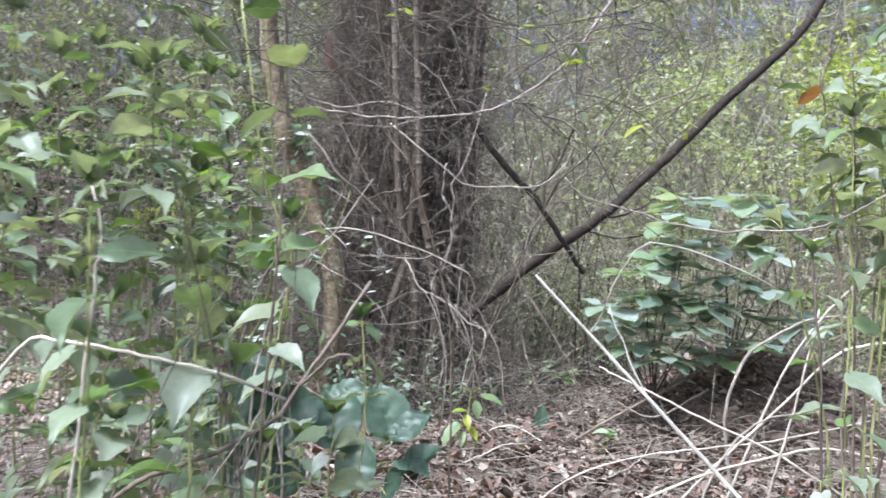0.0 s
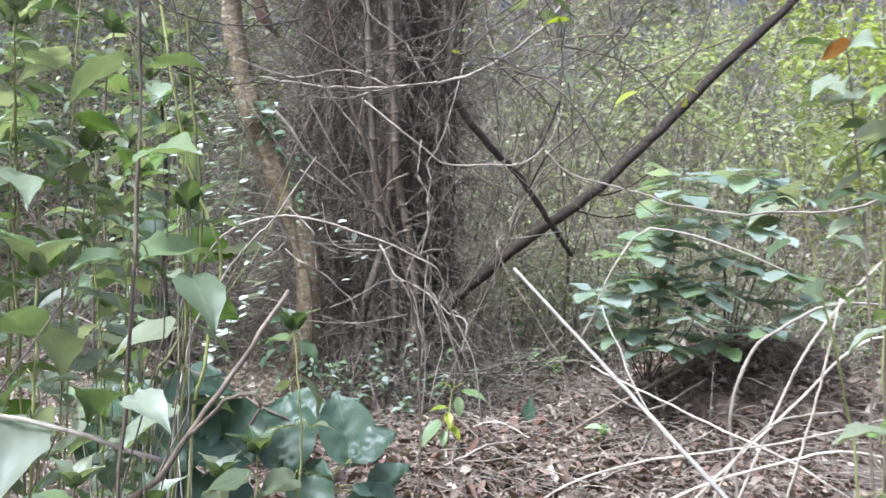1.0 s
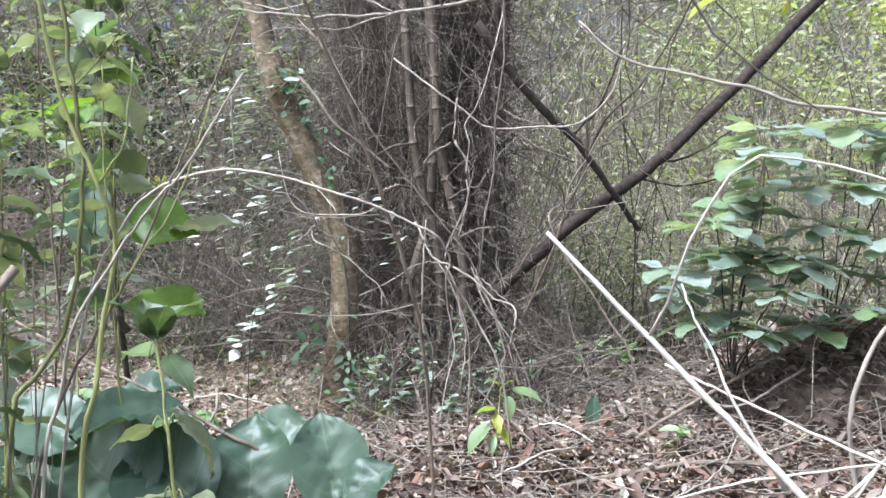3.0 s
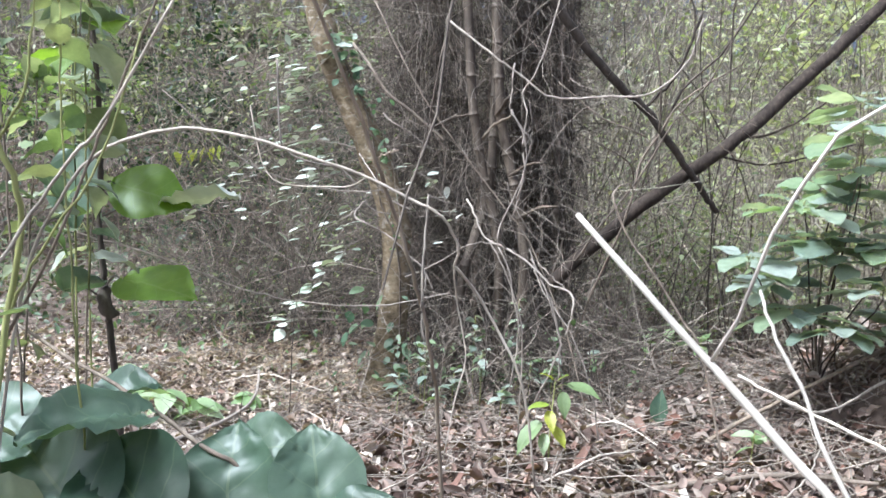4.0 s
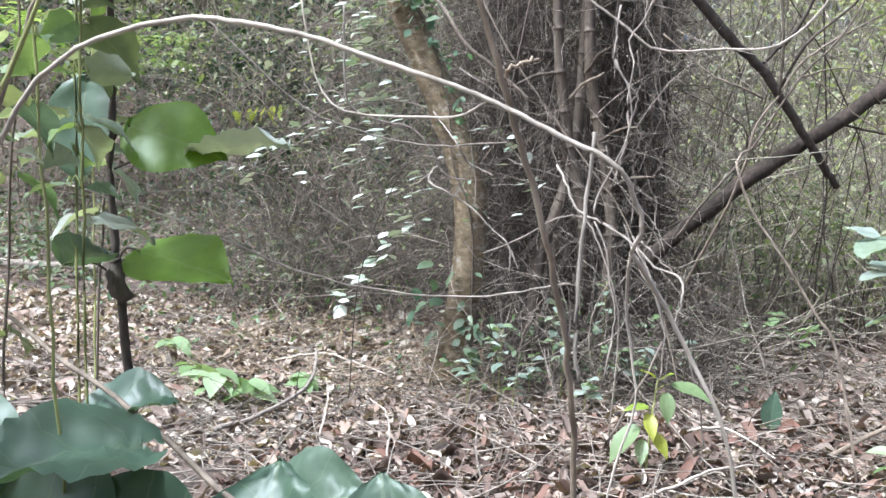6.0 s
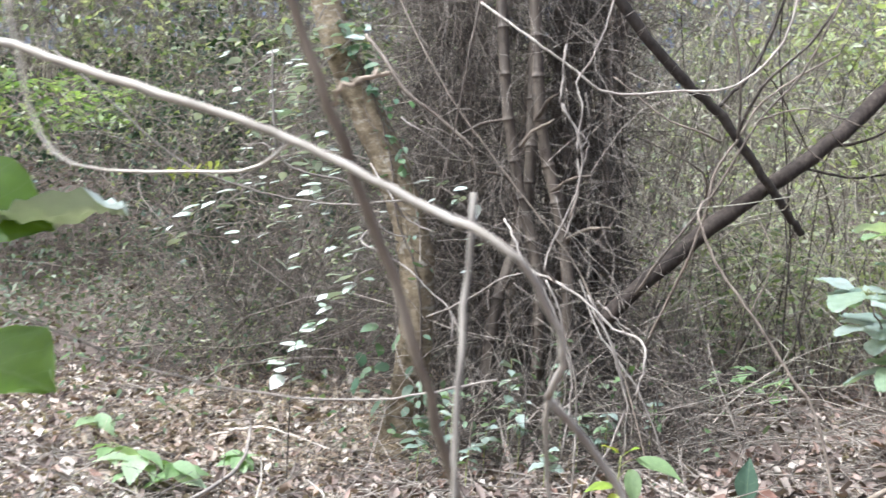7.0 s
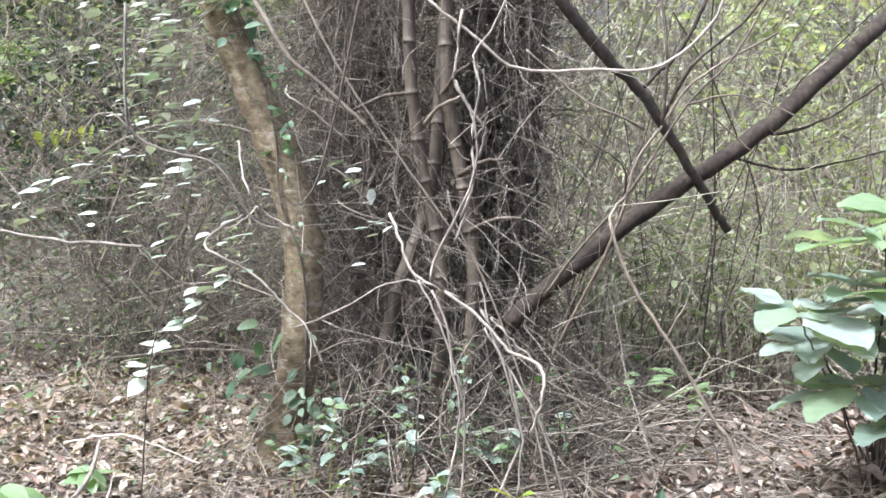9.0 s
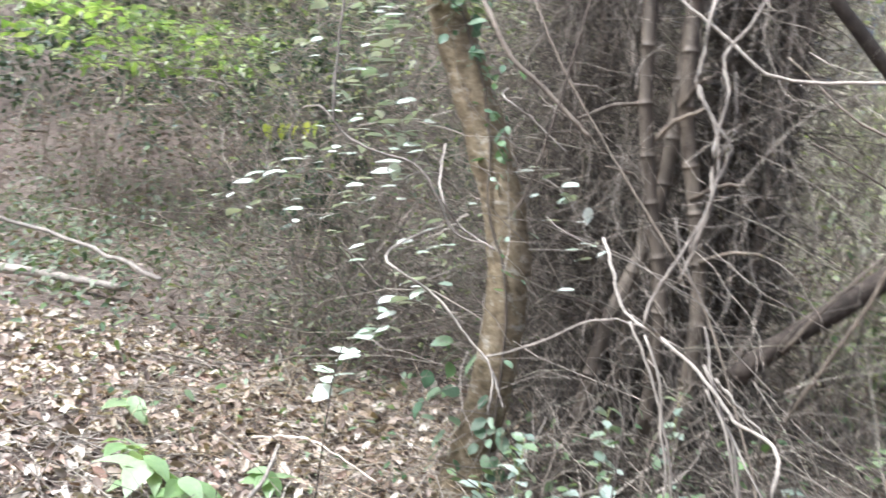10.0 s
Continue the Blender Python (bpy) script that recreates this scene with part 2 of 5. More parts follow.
def tubes(P, R, sides=5, cap=True):
    """Vertices and faces of N tapering tubes along P (N, n, 3) with radii R (N, n)."""
    P, R = np.asarray(P, float), np.asarray(R, float)
    N, n, _ = P.shape
    T = np.gradient(P, axis=1)
    T /= np.linalg.norm(T, axis=2, keepdims=True) + 1e-9
    ref = np.where(np.abs(T[:, :1, 2:3]) > 0.8, np.array([[[1.0, 0, 0]]]), np.array([[[0, 0, 1.0]]]))
    U = np.cross(T, np.broadcast_to(ref, T.shape))
    U /= np.linalg.norm(U, axis=2, keepdims=True) + 1e-9
    W = np.cross(T, U)
    a = np.arange(sides) * 2 * np.pi / sides
    V = P[:, :, None] + R[:, :, None, None] * (np.cos(a)[None, None, :, None] * U[:, :, None] + np.sin(a)[None, None, :, None] * W[:, :, None])
    i = np.arange(N)[:, None, None] * n * sides + np.arange(n - 1)[None, :, None] * sides
    k = np.arange(sides)[None, None]
    k2 = (np.arange(sides) + 1) % sides
    F = np.stack([i + k, i + k2, i + sides + k2, i + sides + k], -1).reshape(-1, 4)
    return V.reshape(-1, 3), F


def smooth_path(points, n):
    """A Catmull-Rom line through a few control points, in n steps."""
    p = np.asarray(points, float)
    p = np.vstack([2 * p[0] - p[1], p, 2 * p[-1] - p[-2]])
    out = []
    segs = len(p) - 3
    for s in np.linspace(0, segs - 1e-6, n):
        i = int(s)
        t = s - i
        a, b, c, d = p[i:i + 4]
        out.append(0.5 * (2 * b + (c - a) * t + (2 * a - 5 * b + 4 * c - d) * t * t + (3 * b - a - 3 * c + d) * t ** 3))
    return np.array(out)


def stem_mesh(name, points, r0, r1, mat, n=24, sides=8, rough=0.0, knobs=0.0, base=None):
    """A single stem through control points, tapering from r0 to r1, a little crooked, knobbed where asked."""
    p = smooth_path(points, n) - (np.zeros(3) if base is None else np.asarray(base, float))
    r = np.linspace(r0, r1, n)
    if rough:
        p[1:-1] += rng.normal(0, rough, (n - 2, 3))
    if knobs:
        r = r * (1 + knobs * rng.random(n))
    p = np.vstack([p[:1], p, p[-1:]])
    r = np.concatenate([[r0 * 0.05], r, [r1 * 0.05]])
    v, f = tubes(p[None], r[None], sides)
    if knobs:
        v = v + rng.normal(0, r0 * knobs * 0.15, v.shape)
    return mesh_from(name, v, f, mat)


def leaf_shape(width, sections=7, cols=2, fold=0.15, droop=0.25, wave=0.02, heart=0.0, serrate=0.0, tip=1.0, peak=0.8, point=0.55, seed=0):
    """An ovate leaf, 1 long from its stalk along +y, folded at the midrib, drooping to its tip."""
    q = np.random.default_rng(seed)
    v, f = [], []
    row = 2 * cols + 1
    for i in range(sections + 1):
        s = 0.5 - 0.5 * math.cos(math.pi * i / sections)
        w = width * 0.5 * (math.sin(math.pi * s ** peak) ** (0.55 + point * s) * (1 - 0.25 * tip * s ** 3) if 0 < s < 1 else 0.0)
        for j in range(-cols, cols + 1):
            u = j / cols
            ser = 1 + (serrate * (1 if i % 2 else -1) if abs(j) == cols else 0)
            x = u * w * ser
            y = s - (heart * abs(u) ** 1.5 * max(0.0, 0.45 - s) if heart else 0.0) + 0.02 * abs(u) * (q.random() - 0.5)
            z = fold * abs(x) - droop * s * s * 0.6 + wave * math.sin(7 * s + 3 * u) * abs(u) + q.normal(0, wave * 0.4)
            v.append((x, y, z))
    for i in range(sections):
        for j in range(2 * cols):
            a = i * row + j
            f.append((a, a + 1, a + row + 1, a + row))
    return np.array(v), np.array(f)


def leaf_variants(name, mat, count, width, **kw):
    out = []
    for i in range(count):
        v, f = leaf_shape(width * (0.88 + 0.24 * rng.random()), seed=i + len(name), droop=kw.get("droop", 0.25) * (0.5 + rng.random()),
                          fold=kw.get("fold", 0.15) * (0.3 + 1.2 * rng.random()), **{k: w for k, w in kw.items() if k not in ("droop", "fold")})
        out.append(mesh_from(name, v, f, mat))
    return out


def leaf_pose(at, way, size, roll=0.0):
    """Stalk end at a place, tip towards way, upper side up."""
    y = Vector(way).normalized()
    x = y.cross(Vector((0, 0, 1)))
    if x.length < 0.05:
        x = Vector((1, 0, 0))
    x.normalize()
    z = x.cross(y)
    m = Matrix((x, y, z)).transposed().to_4x4()
    return Matrix.Translation(at) @ m @ Matrix.Rotation(roll, 4, "Y") @ Matrix.Scale(size, 4)


def leaf_cloud(name, mat, P, D, S, template, roll=None):
    """Many leaves in one mesh: places P, ways D, sizes S."""
    v0, f0 = template
    N, k = len(P), len(v0)
    D = D / (np.linalg.norm(D, axis=1, keepdims=True) + 1e-9)
    X = np.cross(D, np.array([0, 0, 1.0]) + rng.normal(0, 0.05, (N, 3)))
    X /= np.linalg.norm(X, axis=1, keepdims=True) + 1e-9
    Z = np.cross(X, D)
    if roll is not None:
        c, s = np.cos(roll)[:, None], np.sin(roll)[:, None]
        X, Z = c * X + s * Z, c * Z - s * X
    V = P[:, None] + S[:, None, None] * (v0[None, :, :1] * X[:, None] + v0[None, :, 1:2] * D[:, None] + v0[None, :, 2:] * Z[:, None])
    F = (np.arange(N)[:, None, None] * k + f0[None]).reshape(-1, f0.shape[1])
    return mesh_from(name, V.reshape(-1, 3), F, mat)


def wander(N, n, start, way, length, bend, sag=0.0):
    """N crooked lines of n points: starts (N, 3), first ways (N, 3), lengths (N)."""
    P = np.empty((N, n, 3))
    P[:, 0] = start
    d = way / (np.linalg.norm(way, axis=1, keepdims=True) + 1e-9)
    turn = rng.normal(0, bend, (N, 3))
    for i in range(1, n):
        d = d + turn * 0.5 + rng.normal(0, bend * 0.8, (N, 3))
        d[:, 2] -= sag
        d /= np.linalg.norm(d, axis=1, keepdims=True) + 1e-9
        P[:, i] = P[:, i - 1] + d * (length / (n - 1))[:, None]
    return P


def twig_mesh(name, mat, P, r0, r1, sides=3):
    N, n, _ = P.shape
    R = np.linspace(1, 0, n)[None] * (r0 - r1)[:, None] + r1[:, None]
    v, f = tubes(P, R, sides)
    return mesh_from(name, v, f, mat)


def uniform(lo, hi, n):
    return lo + (hi - lo) * rng.random(n)


# ---- ground ----
def ground_height(x, y):
    """The lie of the land: nearly level, a hollow on one side, a bank that rises behind."""
    x, y = np.asarray(x, float), np.asarray(y, float)
    h = -0.14 * np.exp(-((x + 1.6) ** 2 / 2.5 + (y - 8.6) ** 2 / 3.0))
    h = h + 0.17 * np.clip(y - 10.5, 0, 40) * (1 - np.exp(-np.clip(y - 10.5, 0, None) / 4.0))
    side = np.clip((-x - 3.0) / 3.0, 0, 1)
    h = h + 0.22 * side * side * (3 - 2 * side) * np.clip(y - 12.5, 0, 14)
    h = h + 0.05 * np.sin(1.3 * x + 0.7) * np.sin(1.1 * y) * 0.6 + 0.02 * np.sin(4.1 * x) * np.sin(3.7 * y + 1)
    h = h + 0.30 * np.exp(-((x - 2.6) ** 2 / 1.2 + (y - 7.9) ** 2 / 0.9))
    return h


def build_ground():
    n = 220
    s = np.linspace(-1, 1, n)
    gx = np.sinh(s * 5.6) / math.sinh(5.6) * 400
    gy = gx + 6.0
    X, Y = np.meshgrid(gx, gy)
    Z = ground_height(X, Y) + rng.normal(0, 0.008, X.shape)
    V = np.stack([X, Y, Z], -1).reshape(-1, 3)
    i = (np.arange(n - 1)[:, None] * n + np.arange(n - 1)[None]).reshape(-1)
    F = np.stack([i, i + 1, i + n + 1, i + n], -1)
    return tagged(put("ground", mesh_from("ground", V, F, MAT_SOIL)), "brown forest soil covered with dry fallen leaves", "ground", kind="structure")


ground = build_ground()


# ---- the bamboo clump ----
def culm(points, r0, r1, spacing):
    """A bamboo culm: straight internodes with a raised ring at each node."""
    p = smooth_path(points, 120)
    d = np.concatenate([[0], np.cumsum(np.linalg.norm(np.diff(p, axis=0), axis=1))])
    total = d[-1]
    at, rad = [0.0], [1.0]
    s = spacing * (0.3 + 0.6 * rng.random())
    while s < total - 0.05:
        at += [s - 0.018, s - 0.004, s, s + 0.006, s + 0.03]
        rad += [1.0, 1.10, 1.22, 1.06, 0.97]
        s += spacing * (0.85 + 0.3 * rng.random())
    at.append(total)
    rad.append(1.0)
    at = np.array(at)
    q = np.stack([np.interp(at, d, p[:, i]) for i in range(3)], -1)
    r = (r0 + (r1 - r0) * at / total) * np.array(rad)
    return tubes(q[None], r[None], 10)


def build_bamboo():
    base = np.array([-0.35, 9.35, 0.0])
    clump = thing("bamboo_clump", base, "dense old bamboo clump wrapped in dead twigs and vines", "bamboo clump")
    main = [
        ([(-0.30, 8.80, -0.10), (-0.27, 8.70, 0.50), (-0.27, 8.70, 0.88), (-0.30, 8.70, 1.12), (-0.35, 8.70, 1.34), (-0.40, 8.70, 1.52), (-0.44, 8.70, 1.76), (-0.48, 8.70, 2.02), (-0.50, 8.70, 2.32), (-0.62, 8.85, 4.10)], 0.037, 0.036),
        ([(-0.14, 8.85, -0.10), (-0.10, 8.75, 0.50), (-0.09, 8.75, 0.98), (-0.14, 8.75, 1.28), (-0.18, 8.75, 1.49), (-0.27, 8.75, 1.88), (-0.30, 8.75, 2.33), (-0.42, 8.95, 4.20)], 0.042, 0.036),
        ([(-0.63, 8.60, -0.10), (-0.59, 8.60, 0.34), (-0.56, 8.65, 0.61), (-0.50, 8.70, 0.93), (-0.43, 8.78, 1.14), (-0.36, 8.88, 1.50), (-0.34, 8.95, 2.20), (-0.30, 9.05, 4.0)], 0.040, 0.034),
    ]
    for pts, r0, r1 in main:
        v, f = culm(np.array(pts) - base, r0, r1, 0.27)
        put("culm", mesh_from("culm", v, f, MAT_BAMBOO), clump)
    for i in range(20):
        a, q = rng.random() * 6.283, math.sqrt(rng.random())
        x, y = min(0.82 * q * math.cos(a), 0.42), 0.2 + 0.45 * q * math.sin(a)
        lean = (x * 0.12 + rng.normal(0, 0.04), rng.normal(0, 0.05))
        pts = [(x, y, -0.1), (x + lean[0], y + lean[1], 1.2), (x + 2 * lean[0] + rng.normal(0, 0.05), y + 2 * lean[1], 2.6), (x + 4 * lean[0], y + 3.5 * lean[1], 4.8)]
        v, f = culm(pts, 0.024 + 0.016 * rng.random(), 0.02, 0.30)
        put("culm", mesh_from("culm", v, f, MAT_BAMBOO if i % 3 else MAT_BROWNCANE), clump)
    # dead side twigs, thick on the flanks and up the clump
    N = 5200
    a, q = rng.random(N) * 6.283, uniform(0.25, 1, N) ** 0.8
    right = np.cos(a) > 0.2
    start = np.stack([np.where(right, 0.62, 0.9) * q * np.cos(a), 0.25 + 0.5 * q * np.sin(a), uniform(0.0, 4.6, N)], -1)
    way = np.stack([np.cos(a) * 0.9, np.sin(a) * 0.6 - 0.2, rng.normal(0.1, 0.7, N)], -1) + rng.normal(0, 0.5, (N, 3))
    P = wander(N, 6, start, way, uniform(0.2, 0.75, N) * np.where(right, 0.75, 1.0), 0.25, 0.04)
    tagged(put("twig_mass", twig_mesh("twig_mass", MAT_DARKTWIG, P, uniform(0.002, 0.006, N), uniform(0.001, 0.002, N)), clump), kind="stuff")
    N = 1100
    start = np.stack([uniform(-0.9, 0.6, N), uniform(-0.35, 0.3, N), uniform(0.3, 4.6, N)], -1)
    P = wander(N, 9, start, np.stack([rng.normal(0, 0.4, N), rng.normal(-0.1, 0.25, N), -np.ones(N)], -1), uniform(0.5, 1.5, N), 0.18, 0.05)
    tagged(put("hanging_twig_mass", twig_mesh("hanging_twig_mass", MAT_DEADTWIG, P, uniform(0.0015, 0.004, N), uniform(0.001, 0.002, N)), clump), kind="stuff")
    N = 3800
    a = uniform(2.6, 6.8, N)
    right = np.cos(a) > 0.2
    start = np.stack([np.where(right, 0.35 + 0.28 * rng.random(N), 0.85) * np.cos(a), 0.2 + 0.42 * np.sin(a), uniform(0.2, 4.6, N)], -1)
    P = wander(N, 7, start, np.stack([rng.normal(0, 1, N), rng.normal(-0.05, 0.3, N), rng.normal(0, 0.45, N)], -1), uniform(0.3, 1.0, N) * np.where(right, 0.6, 1.0), 0.25, 0.02)
    tagged(put("cross_twig_mass", twig_mesh("cross_twig_mass", MAT_DARKTWIG, P, uniform(0.0015, 0.004, N), uniform(0.001, 0.0015, N)), clump), kind="stuff")
    # thorny stubs on the front culms
    for x, z, w in ((-0.46, 1.95, (-1, -0.4, -0.35)), (-0.42, 1.76, (0.75, -0.4, 0.55)), (-0.30, 1.95, (0.5, -0.6, 0.45)), (-0.40, 1.52, (-0.6, -0.6, 0.3)), (-0.2, 1.5, (0.8, -0.5, 0.3)), (-0.12, 1.2, (0.9, -0.4, 0.25)), (-0.52, 0.85, (-0.8, -0.5, 0.3))):
        p0 = np.array([x, 8.72, z])
        p1 = p0 + np.array(w) * 0.32
        put("side_branch", stem_mesh("side_branch", [p0 - base, (p0 + p1) / 2 + (0, 0, 0.03) - base, p1 - base], 0.012, 0.007, MAT_BAMBOO, 8, 6, 0.003, 0.3), clump)
    return clump


build_bamboo()


# ---- the curved tree ----
def build_tree():
    base = np.array([-1.10, 8.40, -0.18])
    tree = thing("curved_tree", base, "slender tree with a curved mottled brown trunk", "tree")
    pts = np.array([(-1.12, 8.4, -0.24), (-1.10, 8.4, -0.12), (-1.06, 8.4, 0.15), (-1.01, 8.4, 0.46), (-0.985, 8.4, 0.75), (-0.985, 8.4, 1.05), (-1.03, 8.4, 1.3), (-1.10, 8.4, 1.5), (-1.20, 8.4, 1.75), (-1.31, 8.4, 2.0), (-1.46, 8.4, 2.32), (-1.60, 8.42, 2.8), (-1.70, 8.45, 3.4), (-1.72, 8.5, 4.5)]) - base
    n, sides = 90, 18
    p = smooth_path(pts, n)
    z = p[:, 2]
    r = np.interp(z, [-0.05, 0.08, 0.3, 0.6, 1.2, 1.8, 2.6, 4.6], [0.175, 0.135, 0.117, 0.108, 0.106, 0.108, 0.096, 0.068])
    r = r * (1 + 0.04 * np.sin(np.arange(n) * 0.9) * rng.random(n))
    v, f = tubes(p[None], r[None], sides)
    vv = v.reshape(n, sides, 3)
    c = p[:, None]
    for j in range(n):
        for k in range(sides):
            q = Vector(vv[j, k]) * 7
            vv[j, k] = c[j, 0] + (vv[j, k] - c[j, 0]) * (1 + 0.10 * noise.noise(q) + 0.05 * noise.noise(q * 3.1))
    put("trunk", mesh_from("trunk", vv.reshape(-1, 3), f, MAT_TRUNK), tree)
    # a thick creeper stem climbs it
    cp = [(0.13, -0.12, 0.1), (0.16, -0.10, 0.6), (0.15, -0.11, 1.15), (0.02, -0.12, 1.5), (-0.02, -0.11, 1.85), (-0.10, -0.1, 2.15), (-0.22, -0.1, 2.42), (-0.36, -0.1, 2.75)]
    vine = put("creeper_stem", stem_mesh("creeper_stem", cp, 0.008, 0.005, MAT_BROWNCANE, 30, 6, 0.004), tree)
    lv = leaf_variants("creeper_leaf", MAT_CREEPER, 4, 0.75, sections=5, heart=0.4, droop=0.3)
    line = smooth_path(cp, 50)
    for i in range(125):
        s = rng.random() ** 0.8 if i < 60 else 0.62 + 0.38 * rng.random()
        at = line[int(s * 49)] + rng.normal(0, 0.045, 3) + (abs(rng.normal(0, 0.05)), -0.02, 0)
        way = (rng.normal(0.3, 0.8), -0.5 + rng.normal(0, 0.4), rng.normal(-0.5, 0.5))
        put("creeper_leaf", lv[i % 4], vine, leaf_pose(at, way, 0.025 + 0.06 * rng.random() ** 1.5, rng.normal(0, 0.5)))
    for i in range(26):
        at = np.array([-0.06 + rng.normal(0, 0.07), -0.14 + rng.normal(0, 0.03), 0.62 + rng.normal(0, 0.16)]) if i < 17 else np.array([0.14 + rng.normal(0, 0.05), -0.12, 0.35 + rng.normal(0, 0.15)])
        put("creeper_leaf", lv[i % 4], vine, leaf_pose(at, (rng.normal(-0.3, 0.7), -0.6, rng.normal(-0.5, 0.4)), 0.05 + 0.06 * rng.random(), rng.normal(0, 0.4)))
    return tree


build_tree()


# ---- fallen and leaning wood ----
def leaning_branch(name, points, r0, r1, mat, label, category, n=40, sides=12, rough=0.004, knobs=0.12, twigs=()):
    base = np.asarray(points[0], float)
    ob = thing(name, base, label, category)
    put("limb", stem_mesh("limb", points, r0, r1, mat, n, sides, rough, knobs, base), ob)
    for pts, a, b in twigs:
        put("side_twig", stem_mesh("side_twig", pts, a, b, mat, 14, 6, 0.004, 0.1, base), ob)
    return ob


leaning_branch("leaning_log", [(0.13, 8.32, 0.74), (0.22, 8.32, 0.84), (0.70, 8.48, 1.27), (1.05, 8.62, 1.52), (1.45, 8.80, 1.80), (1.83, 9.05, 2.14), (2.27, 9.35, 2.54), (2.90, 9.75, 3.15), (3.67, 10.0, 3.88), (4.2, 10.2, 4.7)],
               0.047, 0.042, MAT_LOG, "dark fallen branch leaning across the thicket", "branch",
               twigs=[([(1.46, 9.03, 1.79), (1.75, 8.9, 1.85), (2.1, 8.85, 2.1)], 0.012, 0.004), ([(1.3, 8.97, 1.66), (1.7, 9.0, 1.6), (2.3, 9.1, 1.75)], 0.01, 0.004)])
leaning_branch("crossing_branch", [(0.05, 8.1, 2.75), (0.36, 8.2, 2.32), (0.57, 8.3, 2.10), (0.73, 8.36, 1.97), (0.86, 8.42, 1.80), (1.05, 8.52, 1.55), (1.18, 8.6, 1.38), (1.27, 8.66, 1.26)],
               0.031, 0.020, MAT_DARK, "thin dark branch crossing the leaning log", "branch", 30,
               twigs=[([(0.74, 8.45, 1.97), (0.95, 8.4, 2.2), (1.1, 8.35, 2.6)], 0.012, 0.008), ([(0.86, 8.55, 1.8), (1.0, 8.4, 2.1), (1.25, 8.3, 2.35), (1.5, 8.2, 2.75)], 0.01, 0.006)])


def cane(name, points, r0, r1, mat, label, category="cane", n=30, sides=7, rough=0.0015, parts=()):
    """A cane or vine of one stem; parts are its side shoots."""
    base = np.asarray(points[0], float)
    ob = thing(name, base, label, category)
    put("stem", stem_mesh("stem", points, r0, r1, mat, n, sides, rough, 0.08, base), ob)
    for pts, a, b in parts:
        put("side_shoot", stem_mesh("side_shoot", pts, a, b, mat, 16, 6, rough, 0.08, base), ob)
    return ob


cane("dead_stick", [(0.34, 3.51, 1.42), (0.51, 3.36, 1.24), (0.68, 3.21, 1.06), (0.85, 3.06, 0.88), (1.19, 2.76, 0.52), (1.66, 2.35, 0.02)], 0.0042, 0.008, MAT_STICK, "straight pale dead stick with forked side shoots", "stick", 40, 9, 0.0006,
     parts=[([(0.51, 3.36, 1.24), (0.535, 3.32, 1.30), (0.545, 3.28, 1.36), (0.57, 3.24, 1.44), (0.63, 3.2, 1.54), (0.73, 3.2, 1.54), (0.84, 3.2, 1.51), (0.95, 3.2, 1.47), (1.05, 3.2, 1.42)], 0.0024, 0.0018),
            ([(0.575, 3.4, 1.33), (0.585, 3.35, 1.28), (0.61, 3.3, 1.22), (0.63, 3.25, 1.15), (0.70, 3.2, 1.02)], 0.002, 0.003)])
cane("arching_cane", [(-0.82, 3.75, 0.02), (-0.78, 3.72, 0.7), (-0.68, 3.7, 1.25), (-0.581, 3.7, 1.449), (-0.525, 3.7, 1.506), (-0.461, 3.7, 1.537), (-0.36, 3.7, 1.555), (-0.288, 3.7, 1.55), (-0.21, 3.7, 1.534), (-0.149, 3.7, 1.514), (-0.065, 3.7, 1.488), (-0.009, 3.7, 1.467), (0.057, 3.69, 1.436), (0.11, 3.68, 1.41), (0.13, 3.7, 1.377), (0.138, 3.71, 1.348), (0.128, 3.73, 1.32)],
     0.0034, 0.0022, MAT_CANE, "pale dead cane arching over and drooping at its tip", "cane", 80, 8, 0.0006,
     parts=[([(0.087, 3.70, 1.442), (0.081, 3.698, 1.36), (0.078, 3.696, 1.28), (0.078, 3.695, 1.22), (0.083, 3.695, 1.19)], 0.0020, 0.0022),
            ([(0.128, 3.73, 1.32), (0.156, 3.78, 1.275), (0.192, 3.8, 1.209), (0.221, 3.8, 1.156), (0.249, 3.8, 1.081), (0.27, 3.82, 0.9)], 0.0027, 0.0022),
            ([(0.128, 3.73, 1.32), (0.125, 3.78, 1.257), (0.134, 3.8, 1.193), (0.14, 3.8, 1.142), (0.122, 3.8, 1.065), (0.10, 3.8, 0.95)], 0.0016, 0.0014),
            ([(-0.02, 3.7, 1.472), (-0.05, 3.72, 1.458), (-0.10, 3.73, 1.455), (-0.19, 3.74, 1.46), (-0.23, 3.75, 1.5), (-0.25, 3.75, 1.6)], 0.0013, 0.001)])
cane("brown_cane", [(0.08, 4.0, 0.0), (0.075, 3.98, 0.6), (0.066, 3.94, 1.0), (0.062, 3.90, 1.1), (0.051, 3.87, 1.2), (0.033, 3.83, 1.3), (0.009, 3.80, 1.4), (-0.019, 3.76, 1.5), (-0.05, 3.73, 1.6), (-0.117, 3.66, 1.8), (-0.18, 3.59, 2.0), (-0.26, 3.48, 2.4)], 0.0044, 0.0032, MAT_TANCANE, "upright leaning brown cane", "cane", 50,
     parts=[([(-0.019, 3.76, 1.5), (0.0, 3.76, 1.515), (0.02, 3.77, 1.52)], 0.002, 0.0016), ([(-0.117, 3.66, 1.8), (-0.2, 3.68, 1.9), (-0.3, 3.7, 2.05)], 0.002, 0.0012)])
